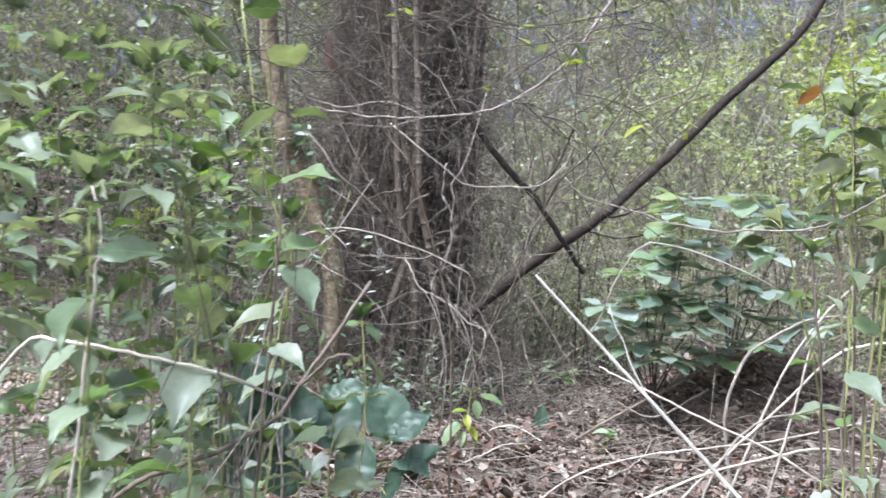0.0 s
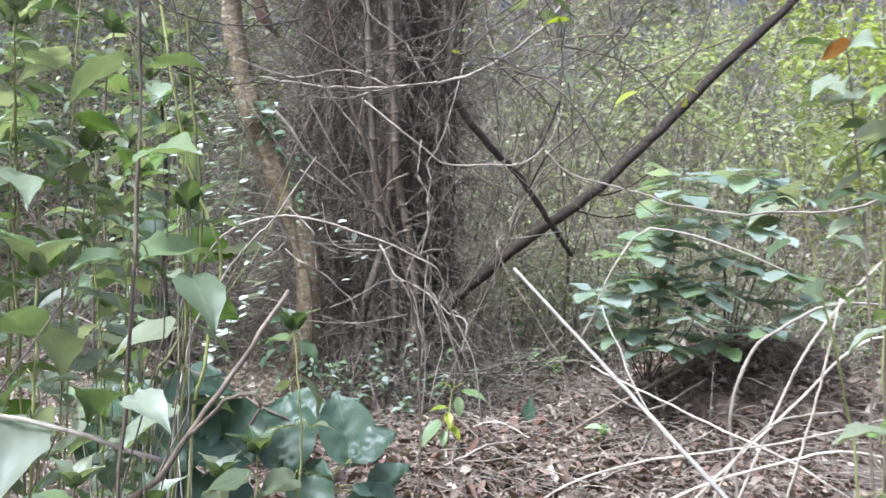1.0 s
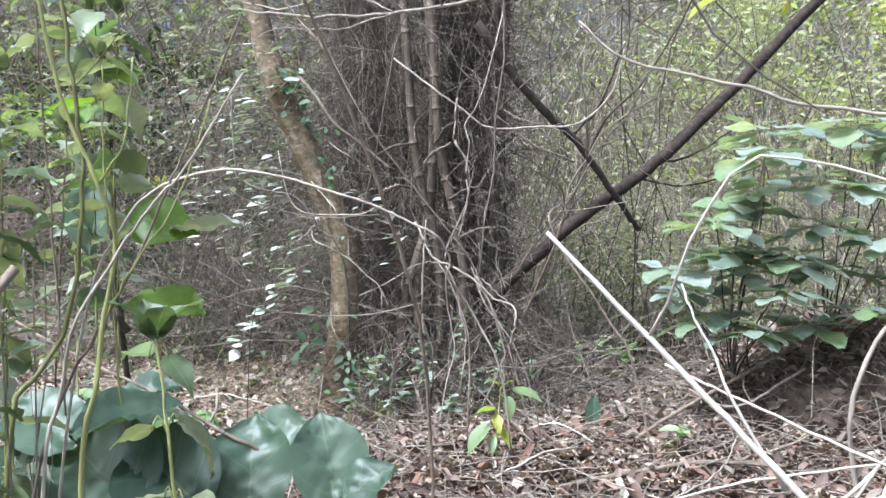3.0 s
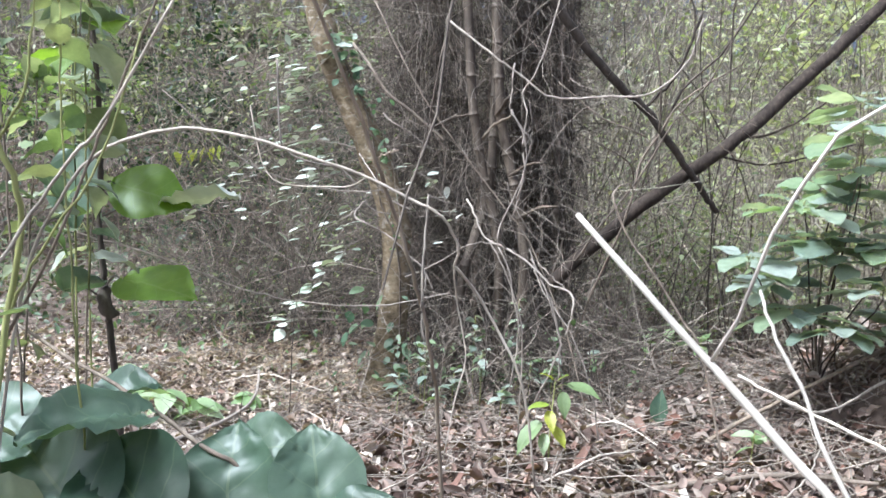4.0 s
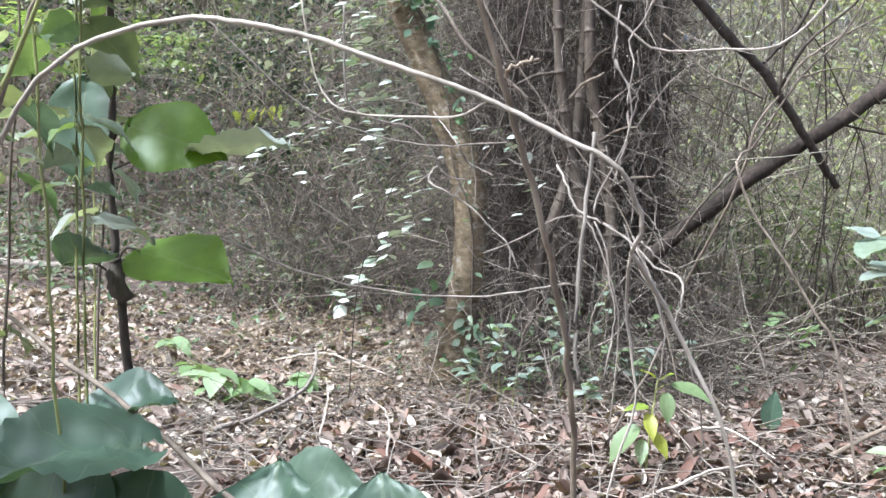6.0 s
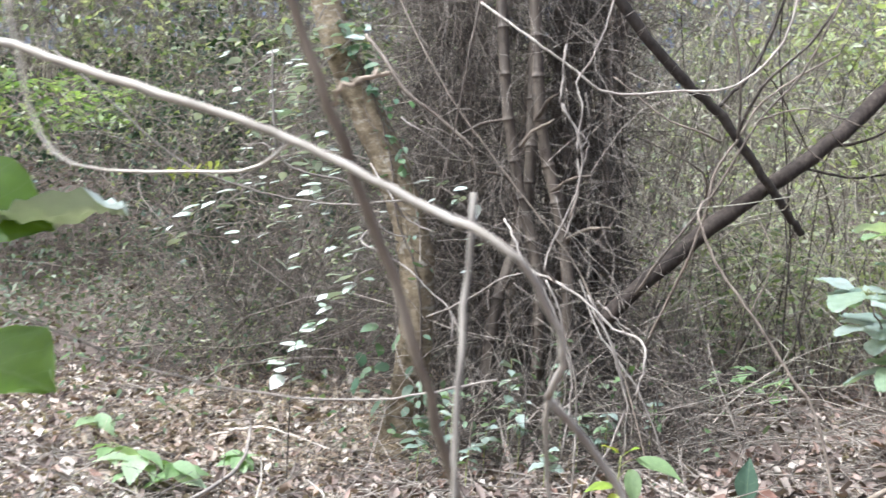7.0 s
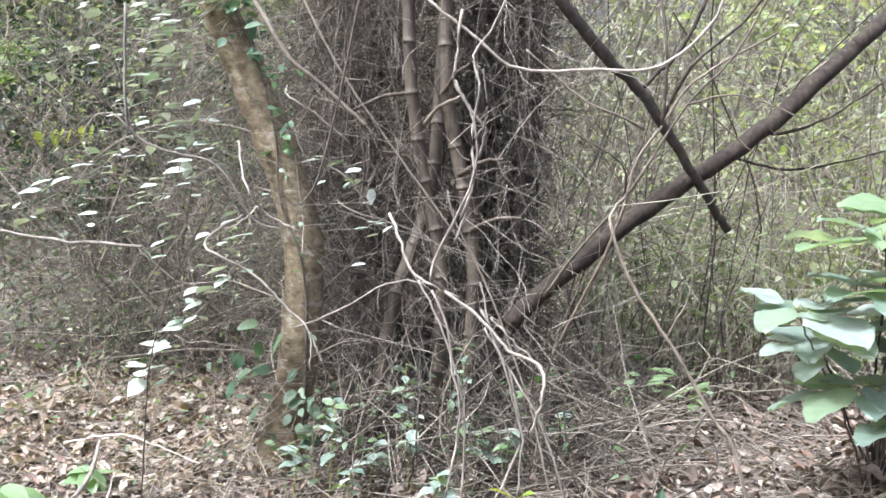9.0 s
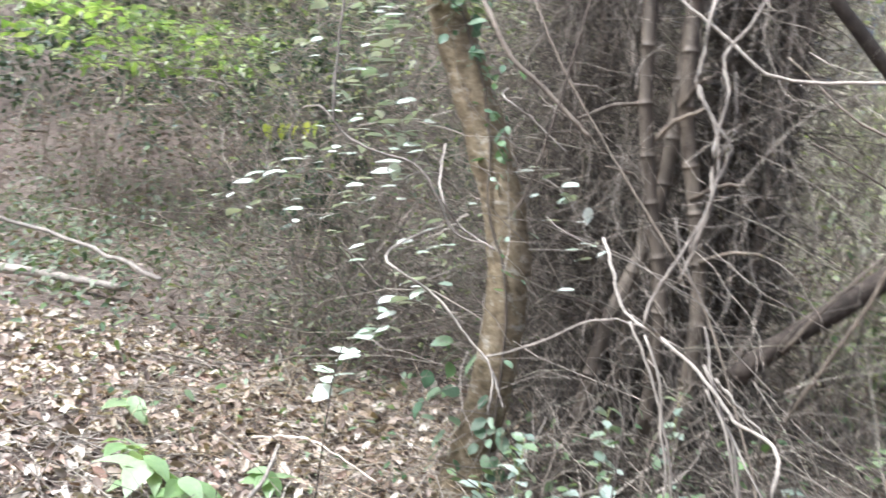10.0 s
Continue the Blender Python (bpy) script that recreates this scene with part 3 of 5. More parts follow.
# canes tangled before the earth bank
cane("curved_cane", [(1.58, 5.0, 0.0), (1.54, 5.0, 0.25), (1.48, 5.0, 0.67), (1.56, 5.0, 0.96), (1.68, 5.0, 1.08), (1.95, 5.05, 1.2), (2.3, 5.1, 1.2)], 0.0105, 0.006, MAT_CANE, "thick pale dead cane bent over", "cane", 40)
cane("low_cane", [(0.45, 4.7, 0.03), (0.93, 4.7, 0.28), (1.29, 4.7, 0.45), (1.54, 4.7, 0.53), (1.82, 4.7, 0.6), (2.05, 4.7, 0.58), (2.5, 4.7, 0.45)], 0.0065, 0.004, MAT_CANE, "pale dead cane lying low over the litter", "cane")
cane("low_cane", [(0.35, 4.9, 0.04), (0.65, 4.9, 0.33), (1.0, 4.9, 0.47), (1.32, 4.9, 0.53), (1.7, 4.9, 0.59), (2.2, 4.95, 0.7)], 0.005, 0.004, MAT_CANE, "pale dead cane lying low over the litter", "cane")
cane("slanting_cane", [(0.95, 4.75, 0.02), (1.32, 4.7, 0.47), (1.66, 4.7, 0.81), (1.88, 4.7, 1.04), (2.1, 4.7, 1.12), (2.4, 4.75, 1.1)], 0.0065, 0.004, MAT_CANE, "pale slanting dead cane", "cane")
cane("slanting_cane", [(1.3, 4.72, 0.02), (1.6, 4.7, 0.84), (1.79, 4.7, 1.18), (1.96, 4.7, 1.38), (2.14, 4.7, 1.56), (2.3, 4.7, 1.8)], 0.0065, 0.004, MAT_CANE, "pale slanting dead cane", "cane")
cane("slanting_cane", [(1.5, 4.4, 0.0), (1.45, 4.3, 0.4), (1.52, 4.2, 0.9), (1.6, 4.2, 1.3)], 0.006, 0.004, MAT_CANE, "pale slanting dead cane", "cane")
cane("slanting_cane", [(1.25, 4.5, 0.0), (1.22, 4.5, 0.3), (1.3, 4.5, 0.55), (1.5, 4.55, 0.75), (1.8, 4.6, 0.8)], 0.006, 0.004, MAT_CANE, "pale slanting dead cane", "cane")
cane("trailing_vine", [(0.36, 3.0, 1.72), (0.42, 3.0, 1.67), (0.57, 3.0, 1.63), (0.69, 3.0, 1.60), (0.89, 3.0, 1.59), (1.2, 3.02, 1.66), (1.8, 3.05, 2.1)], 0.0018, 0.0032, MAT_CANE, "thin pale vine trailing through the air", "vine")
# weedy stalks close to the path
cane("forked_stalk", [(-0.95, 2.3, 0.0), (-0.78, 2.25, 0.75), (-0.6, 2.25, 0.99), (-0.44, 2.27, 1.07), (-0.31, 2.3, 1.14), (-0.26, 2.33, 1.21), (-0.19, 2.4, 1.32), (-0.13, 2.48, 1.43)], 0.006, 0.004, MAT_BROWNCANE, "forked brown dead stalk", "stalk", 36,
     parts=[([(-0.26, 2.33, 1.21), (-0.2, 2.33, 1.27), (-0.165, 2.33, 1.285), (-0.145, 2.33, 1.265), (-0.16, 2.33, 1.235)], 0.004, 0.0025)])
cane("bent_stalk", [(-1.15, 2.2, 0.0), (-1.0, 2.2, 0.9), (-0.8, 2.2, 1.27), (-0.68, 2.2, 1.3), (-0.53, 2.2, 1.28), (-0.38, 2.2, 1.25), (-0.27, 2.25, 1.2)], 0.004, 0.003, MAT_CANE, "thin pale dead stalk bent over", "stalk", 30)
cane("leaning_twig", [(-1.3, 4.36, 1.16), (-0.95, 4.2, 1.045), (-0.7, 4.1, 0.97), (-0.46, 3.99, 0.885), (-0.36, 4.0, 0.8), (-0.33, 4.04, 0.4), (-0.33, 4.04, 0.0)], 0.004, 0.006, MAT_BROWNCANE, "thin brown dead twig leaning over the broad leaves", "twig", 30)
cane("bent_stalk", [(-0.56, 2.0, 0.0), (-0.6, 2.0, 0.8), (-0.56, 2.0, 1.4), (-0.55, 2.0, 1.51), (-0.57, 2.0, 1.6)], 0.003, 0.002, MAT_CANE, "thin pale dead stalk bent over", "stalk", 24)
cane("green_stalk", [(-0.70, 3.3, 0.0), (-0.66, 3.3, 0.6), (-0.63, 3.3, 1.08), (-0.60, 3.35, 1.17), (-0.57, 3.4, 1.26), (-0.54, 3.4, 1.41), (-0.53, 3.4, 1.55), (-0.54, 3.4, 1.67), (-0.56, 3.4, 1.84), (-0.6, 3.4, 2.3)], 0.0052, 0.0035, MAT_STEM, "smooth yellow-green bare stalk", "stalk", 40)
cane("green_stalk", [(-0.58, 3.4, 0.0), (-0.56, 3.4, 0.6), (-0.55, 3.4, 0.99), (-0.52, 3.4, 1.12), (-0.51, 3.42, 1.25), (-0.48, 3.42, 1.41), (-0.50, 3.4, 1.52), (-0.55, 3.4, 1.63), (-0.60, 3.4, 1.82), (-0.68, 3.4, 2.3)], 0.006, 0.0035, MAT_STEM, "smooth yellow-green bare stalk", "stalk", 40,
     parts=[([(-0.51, 3.42, 1.25), (-0.45, 3.42, 1.36), (-0.36, 3.44, 1.5), (-0.3, 3.45, 1.68)], 0.0025, 0.0015), ([(-0.50, 3.4, 1.52), (-0.44, 3.38, 1.6), (-0.42, 3.38, 1.75)], 0.0025, 0.0015)])
cane("bent_stalk", [(-0.60, 3.3, 0.0), (-0.585, 3.3, 0.6), (-0.57, 3.3, 1.0), (-0.56, 3.35, 1.13), (-0.53, 3.35, 1.26), (-0.46, 3.4, 1.4), (-0.39, 3.4, 1.49), (-0.33, 3.4, 1.55), (-0.22, 3.4, 1.72)], 0.0042, 0.002, MAT_CANE, "thin pale dead stalk leaning over", "stalk", 40)
cane("bent_stalk", [(-0.78, 3.5, 0.0), (-0.72, 3.5, 0.8), (-0.63, 3.5, 1.11), (-0.56, 3.5, 1.22), (-0.48, 3.5, 1.36), (-0.41, 3.5, 1.51), (-0.35, 3.5, 1.63), (-0.25, 3.5, 1.85)], 0.0035, 0.002, MAT_BROWNCANE, "thin brown dead stalk leaning over", "stalk", 36)
# the vines before the bamboo
cane("grey_vine", [(-0.30, 7.1, 1.36), (-0.24, 7.0, 1.27), (-0.18, 6.93, 1.16), (-0.06, 6.87, 1.11), (0.08, 6.8, 1.03), (0.18, 6.73, 0.94), (0.29, 6.67, 0.9), (0.3, 6.6, 0.82), (0.27, 6.6, 0.7)], 0.0055, 0.005, MAT_VINE, "knotted pale grey vine looping before the bamboo", "vine", 44, 8, 0.0025,
     parts=[([(-0.06, 6.87, 1.11), (-0.09, 6.75, 1.16), (-0.08, 6.75, 1.23), (-0.01, 6.75, 1.38), (0.04, 6.75, 1.5), (0.05, 6.75, 1.64), (0.02, 6.75, 1.73), (-0.03, 6.75, 1.83)], 0.0055, 0.004),
            ([(0.0, 6.8, 1.37), (0.04, 6.78, 1.5), (0.03, 6.78, 1.66), (0.05, 6.78, 1.8), (0.02, 6.8, 1.92), (0.1, 6.8, 2.05), (0.25, 6.9, 2.6)], 0.005, 0.004),
            ([(0.04, 6.75, 1.64), (0.08, 6.75, 1.72), (0.06, 6.75, 1.87)], 0.004, 0.003),
            ([(0.08, 6.8, 1.06), (0.16, 6.8, 0.9), (0.21, 6.8, 0.77), (0.23, 6.8, 0.59), (0.14, 6.8, 0.36), (0.0, 6.9, 0.05)], 0.005, 0.005),
            ([(-0.14, 6.8, 1.15), (-0.07, 6.8, 1.02), (0.0, 6.8, 0.84), (0.04, 6.8, 0.62), (0.02, 6.9, 0.02)], 0.004, 0.004),
            ([(0.02, 7.6, 1.05), (0.12, 7.2, 0.85), (0.3, 7.0, 0.62), (0.42, 6.9, 0.3), (0.45, 6.9, 0.02)], 0.004, 0.004),
            ([(-0.62, 6.95, 0.93), (-0.44, 6.9, 1.01), (-0.29, 6.9, 1.11), (-0.15, 6.9, 1.13), (0.0, 6.85, 1.09)], 0.004, 0.0035)])
cane("grey_vine", [(-0.02, 6.8, 2.07), (-0.04, 6.8, 1.89), (-0.04, 6.8, 1.83), (0.02, 6.8, 1.74), (0.07, 6.8, 1.67), (0.05, 6.8, 1.58), (0.03, 6.8, 1.47), (-0.02, 6.8, 1.28)], 0.005, 0.004, MAT_VINE, "pale grey vine twisting down before the bamboo", "vine", 40, 7, 0.0025,
     parts=[([(-0.09, 6.78, 1.12), (-0.03, 6.78, 0.99), (-0.01, 6.78, 0.84), (0.02, 6.78, 0.73), (0.01, 6.78, 0.58), (-0.02, 6.78, 0.38)], 0.0042, 0.004), ([(0.1, 6.72, 1.01), (0.16, 6.72, 0.91), (0.21, 6.72, 0.76), (0.24, 6.72, 0.62), (0.23, 6.72, 0.43)], 0.004, 0.0038), ([(0.12, 6.7, 1.05), (0.2, 6.7, 0.97), (0.3, 6.7, 0.89)], 0.0045, 0.003), ([(-0.06, 6.9, 1.46), (-0.02, 6.9, 1.33), (0.07, 6.9, 1.19), (0.19, 6.9, 1.06), (0.28, 6.9, 0.99)], 0.003, 0.002)])
cane("drooping_twig", [(-1.05, 7.6, 1.30), (-0.77, 6.45, 1.28), (-0.6, 6.4, 1.2), (-0.49, 6.4, 1.1), (-0.41, 6.38, 1.03), (-0.4, 6.36, 0.92)], 0.004, 0.003, MAT_VINE, "pale drooping dead twig beside the tree", "twig", 30,
     parts=[([(-0.41, 6.38, 1.03), (-0.385, 6.38, 0.98), (-0.37, 6.38, 0.94)], 0.004, 0.003)])
cane("drooping_twig", [(-1.0, 7.4, 1.62), (-0.73, 6.7, 1.47), (-0.66, 6.7, 1.37), (-0.54, 6.7, 1.31)], 0.004, 0.003, MAT_VINE, "pale drooping dead twig beside the tree", "twig", 24)
cane("arching_vine", [(-0.5, 7.7, 2.45), (-0.22, 7.5, 2.22), (-0.04, 7.5, 2.09), (0.14, 7.5, 1.96), (0.44, 7.5, 1.96), (0.72, 7.5, 1.98), (0.92, 7.5, 2.16), (1.0, 7.5, 2.4)], 0.0065, 0.006, MAT_VINE, "grey woody vine arching between the branches", "vine", 40)
cane("slanting_vine", [(0.66, 8.0, 1.38), (0.6, 7.3, 1.45), (0.52, 6.75, 1.44), (0.49, 6.6, 1.38), (0.56, 6.6, 1.2), (0.68, 6.6, 1.03), (0.82, 6.6, 0.81), (0.93, 6.6, 0.62), (1.05, 6.6, 0.05)], 0.0045, 0.006, MAT_BROWNCANE, "slender brown vine slanting to the ground", "vine", 44,
     parts=[([(0.68, 6.6, 1.03), (0.74, 6.6, 1.17), (0.745, 6.6, 1.28), (0.71, 6.62, 1.37)], 0.003, 0.002), ([(0.82, 6.6, 0.81), (0.77, 6.6, 0.73), (0.70, 6.6, 0.63), (0.6, 6.6, 0.3)], 0.003, 0.002)])
cane("hanging_twig", [(-0.45, 7.45, 2.5), (-0.51, 7.4, 2.16), (-0.57, 7.4, 1.84), (-0.66, 7.4, 1.48), (-0.73, 7.4, 1.36)], 0.006, 0.003, MAT_BROWNCANE, "thin brown twig hanging beside the tree", "twig", 24)
cane("slanting_vine", [(-1.0, 7.8, 2.6), (-0.76, 7.7, 2.15), (-0.6, 7.7, 1.89), (-0.32, 7.7, 1.52), (-0.13, 7.7, 1.28), (0.02, 7.7, 1.07), (0.25, 7.6, 0.55), (0.4, 7.5, 0.0)], 0.005, 0.004, MAT_BROWNCANE, "slender brown vine slanting to the ground", "vine", 36)
cane("broken_branch", [(-1.25, 8.2, 2.4), (-1.08, 7.95, 2.23), (-0.94, 7.9, 2.03), (-0.78, 7.9, 1.91), (-0.63, 7.9, 1.78), (-0.56, 7.9, 1.72)], 0.012, 0.009, MAT_BROWNCANE, "broken brown branch of the curved tree", "branch", 24)
cane("hanging_twig", [(-1.05, 8.25, 1.93), (-0.85, 7.6, 1.83), (-0.72, 7.6, 1.75), (-0.57, 7.6, 1.63)], 0.005, 0.003, MAT_VINE, "thin grey twig hanging beside the tree", "twig", 20)
cane("hanging_twig", [(-0.62, 7.6, 1.38), (-0.49, 7.4, 1.34), (-0.29, 7.4, 1.29), (-0.06, 7.4, 1.19), (0.06, 7.4, 1.13)], 0.003, 0.002, MAT_VINE, "thin grey twig hanging before the bamboo", "twig", 20)
cane("curling_vine", [(-1.55, 7.5, 2.2), (-1.5, 7.4, 1.75), (-1.46, 7.4, 1.64), (-1.32, 7.4, 1.57), (-1.12, 7.4, 1.53), (-1.0, 7.4, 1.4), (-0.93, 7.4, 1.29), (-0.81, 7.4, 1.26)], 0.006, 0.004, MAT_VINE, "thin curling grey vine beside the tree", "vine", 40,
     parts=[([(-1.46, 7.4, 1.64), (-1.56, 7.4, 1.72), (-1.66, 7.42, 1.70), (-1.70, 7.42, 1.60), (-1.66, 7.42, 1.52)], 0.004, 0.002), ([(-1.12, 7.4, 1.53), (-1.08, 7.38, 1.62), (-1.14, 7.36, 1.72)], 0.003, 0.0015)])
cane("thin_sapling_stem", [(-1.52, 7.6, -0.15), (-1.5, 7.6, 0.3), (-1.47, 7.6, 0.65), (-1.38, 7.65, 1.0), (-1.2, 7.7, 1.4)], 0.0035, 0.002, MAT_DARK, "thin dark sapling stem", "stem", 24)
cane("thin_line_vine", [(-1.1, 4.5, 1.32), (-0.85, 4.5, 1.26), (-0.67, 4.5, 1.197), (-0.55, 4.5, 1.16), (-0.422, 4.5, 1.137), (-0.235, 4.5, 1.128), (-0.11, 4.5, 1.145), (0.0, 4.5, 1.17)], 0.0022, 0.0015, MAT_VINE, "thin vine sagging between the plants", "vine", 36,
     parts=[([(-0.422, 4.5, 1.137), (-0.40, 4.5, 1.10), (-0.385, 4.5, 1.07)], 0.0012, 0.001), ([(-0.422, 4.5, 1.137), (-0.46, 4.49, 1.11), (-0.48, 4.49, 1.07)], 0.0012, 0.0008)])
cane("thin_line_vine", [(-1.0, 4.9, 1.75), (-0.72, 4.9, 1.52), (-0.52, 4.9, 1.45), (-0.38, 4.9, 1.43), (-0.17, 4.75, 1.44)], 0.0022, 0.0018, MAT_VINE, "thin vine sagging between the plants", "vine", 24)
shrub = cane("bare_shrub", [(0.2, 8.7, 0.0), (0.38, 8.4, 0.6), (0.58, 8.1, 1.13), (0.66, 8.0, 1.4), (0.7, 8.0, 1.6), (0.81, 8.0, 1.77), (0.91, 8.0, 1.94), (1.06, 8.0, 2.06), (1.3, 8.0, 2.2)], 0.009, 0.005, MAT_BROWNCANE, "bare leafless shrub with grey-brown branches", "shrub", 40,
     parts=[([(0.72, 7.95, 1.75), (0.61, 7.9, 1.8), (0.42, 7.9, 1.88), (0.17, 7.9, 2.09)], 0.007, 0.004),
            ([(0.66, 8.0, 1.45), (0.61, 7.7, 1.58), (0.44, 7.6, 1.68), (0.3, 7.6, 1.75)], 0.005, 0.003),
            ([(0.3, 7.95, 0.95), (0.44, 7.9, 1.17), (0.68, 7.9, 1.48), (0.9, 7.9, 1.86), (1.1, 7.9, 2.09), (1.3, 7.9, 2.5)], 0.008, 0.005),
            ([(0.81, 8.0, 1.77), (0.8, 7.9, 2.1), (0.72, 7.9, 2.5)], 0.008, 0.005),
            ([(0.9, 7.9, 1.86), (1.1, 7.8, 1.9), (1.35, 7.7, 1.8)], 0.005, 0.003),
            ([(0.91, 8.0, 1.94), (1.2, 8.1, 1.7), (1.5, 8.1, 1.5)], 0.005, 0.003)])
for i in range(4):
    x = -0.55 + 0.3 * i + rng.normal(0, 0.05)
    z = 0.5 + 0.6 * rng.random()
    b = rng.normal(0, 0.16)
    cane("ground_vine", [(x, 7.5 + 0.4 * rng.random(), -0.03), (x + b, 7.7, z * 0.45), (x + 0.5 * b, 8.0, z * 0.85), (x - 0.6 * b, 8.4, z), (x - b, 8.75, z * 1.3)], 0.0045, 0.003, MAT_DARK if i % 2 else MAT_BROWNCANE, "curving woody vine rising from the ground", "vine", 30, 7, 0.004)
for pts, r in (([(-1.86, 6.6, 0.03), (-1.72, 6.9, 0.05), (-1.65, 7.3, 0.10), (-1.72, 7.6, 0.22)], 0.013), ([(-1.35, 6.7, 0.03), (-1.5, 7.2, 0.05), (-1.7, 7.7, 0.03)], 0.006), ([(-0.95, 6.5, 0.03), (-1.1, 7.0, 0.06), (-1.35, 7.4, 0.03)], 0.006), ([(0.15, 6.3, 0.03), (0.5, 6.5, 0.14), (0.8, 6.9, 0.03)], 0.007),
               ([(-2.3, 8.3, -0.05), (-1.9, 8.2, 0.05), (-1.4, 8.0, 0.0)], 0.006), ([(-6.6, 10.5, 0.12), (-5.9, 10.5, 0.14), (-5.2, 10.55, 0.13)], 0.05), ([(0.3, 7.2, 0.04), (0.55, 7.0, 0.16), (0.85, 6.8, 0.04)], 0.005), ([(0.9, 5.9, 0.02), (1.3, 6.2, 0.12), (1.5, 6.6, 0.2)], 0.006)):
    cane("ground_stick", pts, r, r * 0.6, MAT_CANE if r < 0.012 else MAT_VINE, "dead stick lying on the leaf litter", "stick", 20, 7, 0.003)
cane("fallen_branch", [(0.90, 6.95, 0.03), (1.02, 7.05, 0.06), (1.25, 7.1, 0.2), (1.55, 7.15, 0.36), (1.95, 7.25, 0.56), (2.4, 7.4, 0.75)], 0.011, 0.010, MAT_TANCANE, "fallen branch resting on the earth bank", "branch", 30)
cane("slanting_cane", [(0.75, 4.56, 0.97), (0.84, 4.52, 0.93), (0.97, 4.46, 0.875), (1.2, 4.36, 0.78), (1.6, 4.2, 0.6), (2.4, 3.9, 0.05)], 0.0035, 0.005, MAT_CANE, "pale slanting dead cane", "cane")
cane("dead_root", [(1.32, 7.0, 0.37), (1.42, 6.95, 0.32), (1.53, 6.95, 0.28), (1.68, 7.0, 0.3), (1.83, 7.05, 0.38), (2.03, 7.15, 0.47)], 0.006, 0.008, MAT_VINE, "pale bent dead root on the earth bank", "root", 30,
     parts=[([(1.68, 7.0, 0.3), (1.64, 7.00, 0.37), (1.63, 7.00, 0.43)], 0.004, 0.002)])
cane("fallen_branch", [(0.5, 6.2, 0.03), (0.85, 6.35, 0.06), (1.3, 6.45, 0.10), (1.7, 6.4, 0.1)], 0.014, 0.010, MAT_BROWNCANE, "fallen branch lying on the litter", "branch", 24)
cane("top_branch", [(1.25, 4.7, 3.5), (1.0, 4.7, 3.06), (0.76, 4.7, 2.7), (0.55, 4.7, 2.39), (0.24, 4.72, 2.17), (-0.11, 4.73, 2.11), (-0.42, 4.75, 2.11), (-0.66, 4.8, 2.15)], 0.010, 0.003, MAT_VINE, "grey branch hanging across overhead with bare twigs", "branch", 44, 8, 0.003,
     parts=[([(-0.11, 4.73, 2.11), (-0.28, 4.75, 2.18), (-0.55, 4.9, 2.17), (-0.8, 4.95, 2.25)], 0.004, 0.002), ([(0.24, 4.72, 2.17), (0.5, 4.7, 2.29), (0.77, 4.75, 2.35), (1.11, 4.8, 2.35)], 0.004, 0.002),
            ([(0.55, 4.7, 2.39), (0.21, 4.6, 2.53), (0.1, 4.6, 2.65), (0.0, 4.6, 2.9)], 0.004, 0.0025), ([(-0.11, 4.73, 2.11), (-0.3, 4.7, 2.05), (-0.5, 4.7, 2.06), (-0.62, 4.72, 2.0)], 0.003, 0.0015),
            ([(0.05, 4.72, 2.13), (-0.05, 4.75, 2.3), (-0.22, 4.8, 2.45), (-0.3, 4.8, 2.7)], 0.0035, 0.002), ([(0.35, 4.7, 2.24), (0.3, 4.8, 2.4), (0.38, 4.85, 2.65)], 0.003, 0.0015), ([(-0.42, 4.75, 2.11), (-0.5, 4.7, 2.25), (-0.62, 4.7, 2.42)], 0.0025, 0.0012)])



# ---- plants with broad leaves ----
def plant(name, at, label, category, group=""):
    return thing(name, at, label, category, group)


BIG = leaf_variants("leaf", MAT_BIGLEAF, 6, 0.98, sections=22, cols=5, heart=0.35, wave=0.05, droop=0.26, fold=0.26, peak=0.82, tip=0.2, point=0.25)
SAP = leaf_variants("leaf", MAT_SAPLEAF, 4, 0.68, sections=20, cols=4, heart=0.1, wave=0.025, droop=0.15, fold=0.15, peak=0.85, tip=0.5)
# Sapling leaf whose sky glare is painted as a pale colour.
SAPP = leaf_variants("leaf", MAT_GLARELEAF, 2, 0.6, sections=20, cols=4, heart=0.1, wave=0.05, droop=0.1, fold=0.2, peak=0.85, tip=0.5)
SAPD = leaf_variants("leaf", MAT_BIGLEAF, 2, 0.68, sections=20, cols=4, heart=0.1, wave=0.03, droop=0.15, fold=0.3, peak=0.85, tip=0.5)
BUSHL = leaf_variants("leaf", MAT_BUSH, 6, 0.74, sections=16, cols=3, serrate=0.04, wave=0.045, droop=0.3, fold=0.2, peak=0.85, tip=0.4, point=0.35)
WEEDL = leaf_variants("leaf", MAT_WEED, 8, 0.64, sections=12, cols=2, serrate=0.06, wave=0.05, droop=0.5, fold=0.35, peak=0.66, tip=1.5, heart=0.15, point=0.85)
PALE = leaf_variants("leaf", MAT_GLARELEAF, 4, 0.56, sections=6, cols=1, droop=0.15, fold=0.1)
SEEDL = leaf_variants("leaf", MAT_SEEDLING, 4, 0.6, sections=7, cols=2, droop=0.4, fold=0.2)
SPROUTL = leaf_variants("leaf", MAT_SPROUT, 4, 0.5, sections=10, cols=2, droop=0.3, fold=0.25)
YELL = leaf_variants("leaf", MAT_YELLOW, 3, 0.55, sections=6, cols=2, droop=0.3, fold=0.2)
BROWNL = leaf_variants("leaf", MAT_BROWNLEAF, 2, 0.7, sections=8, cols=2, droop=0.6, fold=0.5, wave=0.05)
ORANGEL = leaf_variants("leaf", MAT_ORANGE, 2, 0.75, sections=9, cols=3, droop=0.25, fold=0.2, wave=0.05)


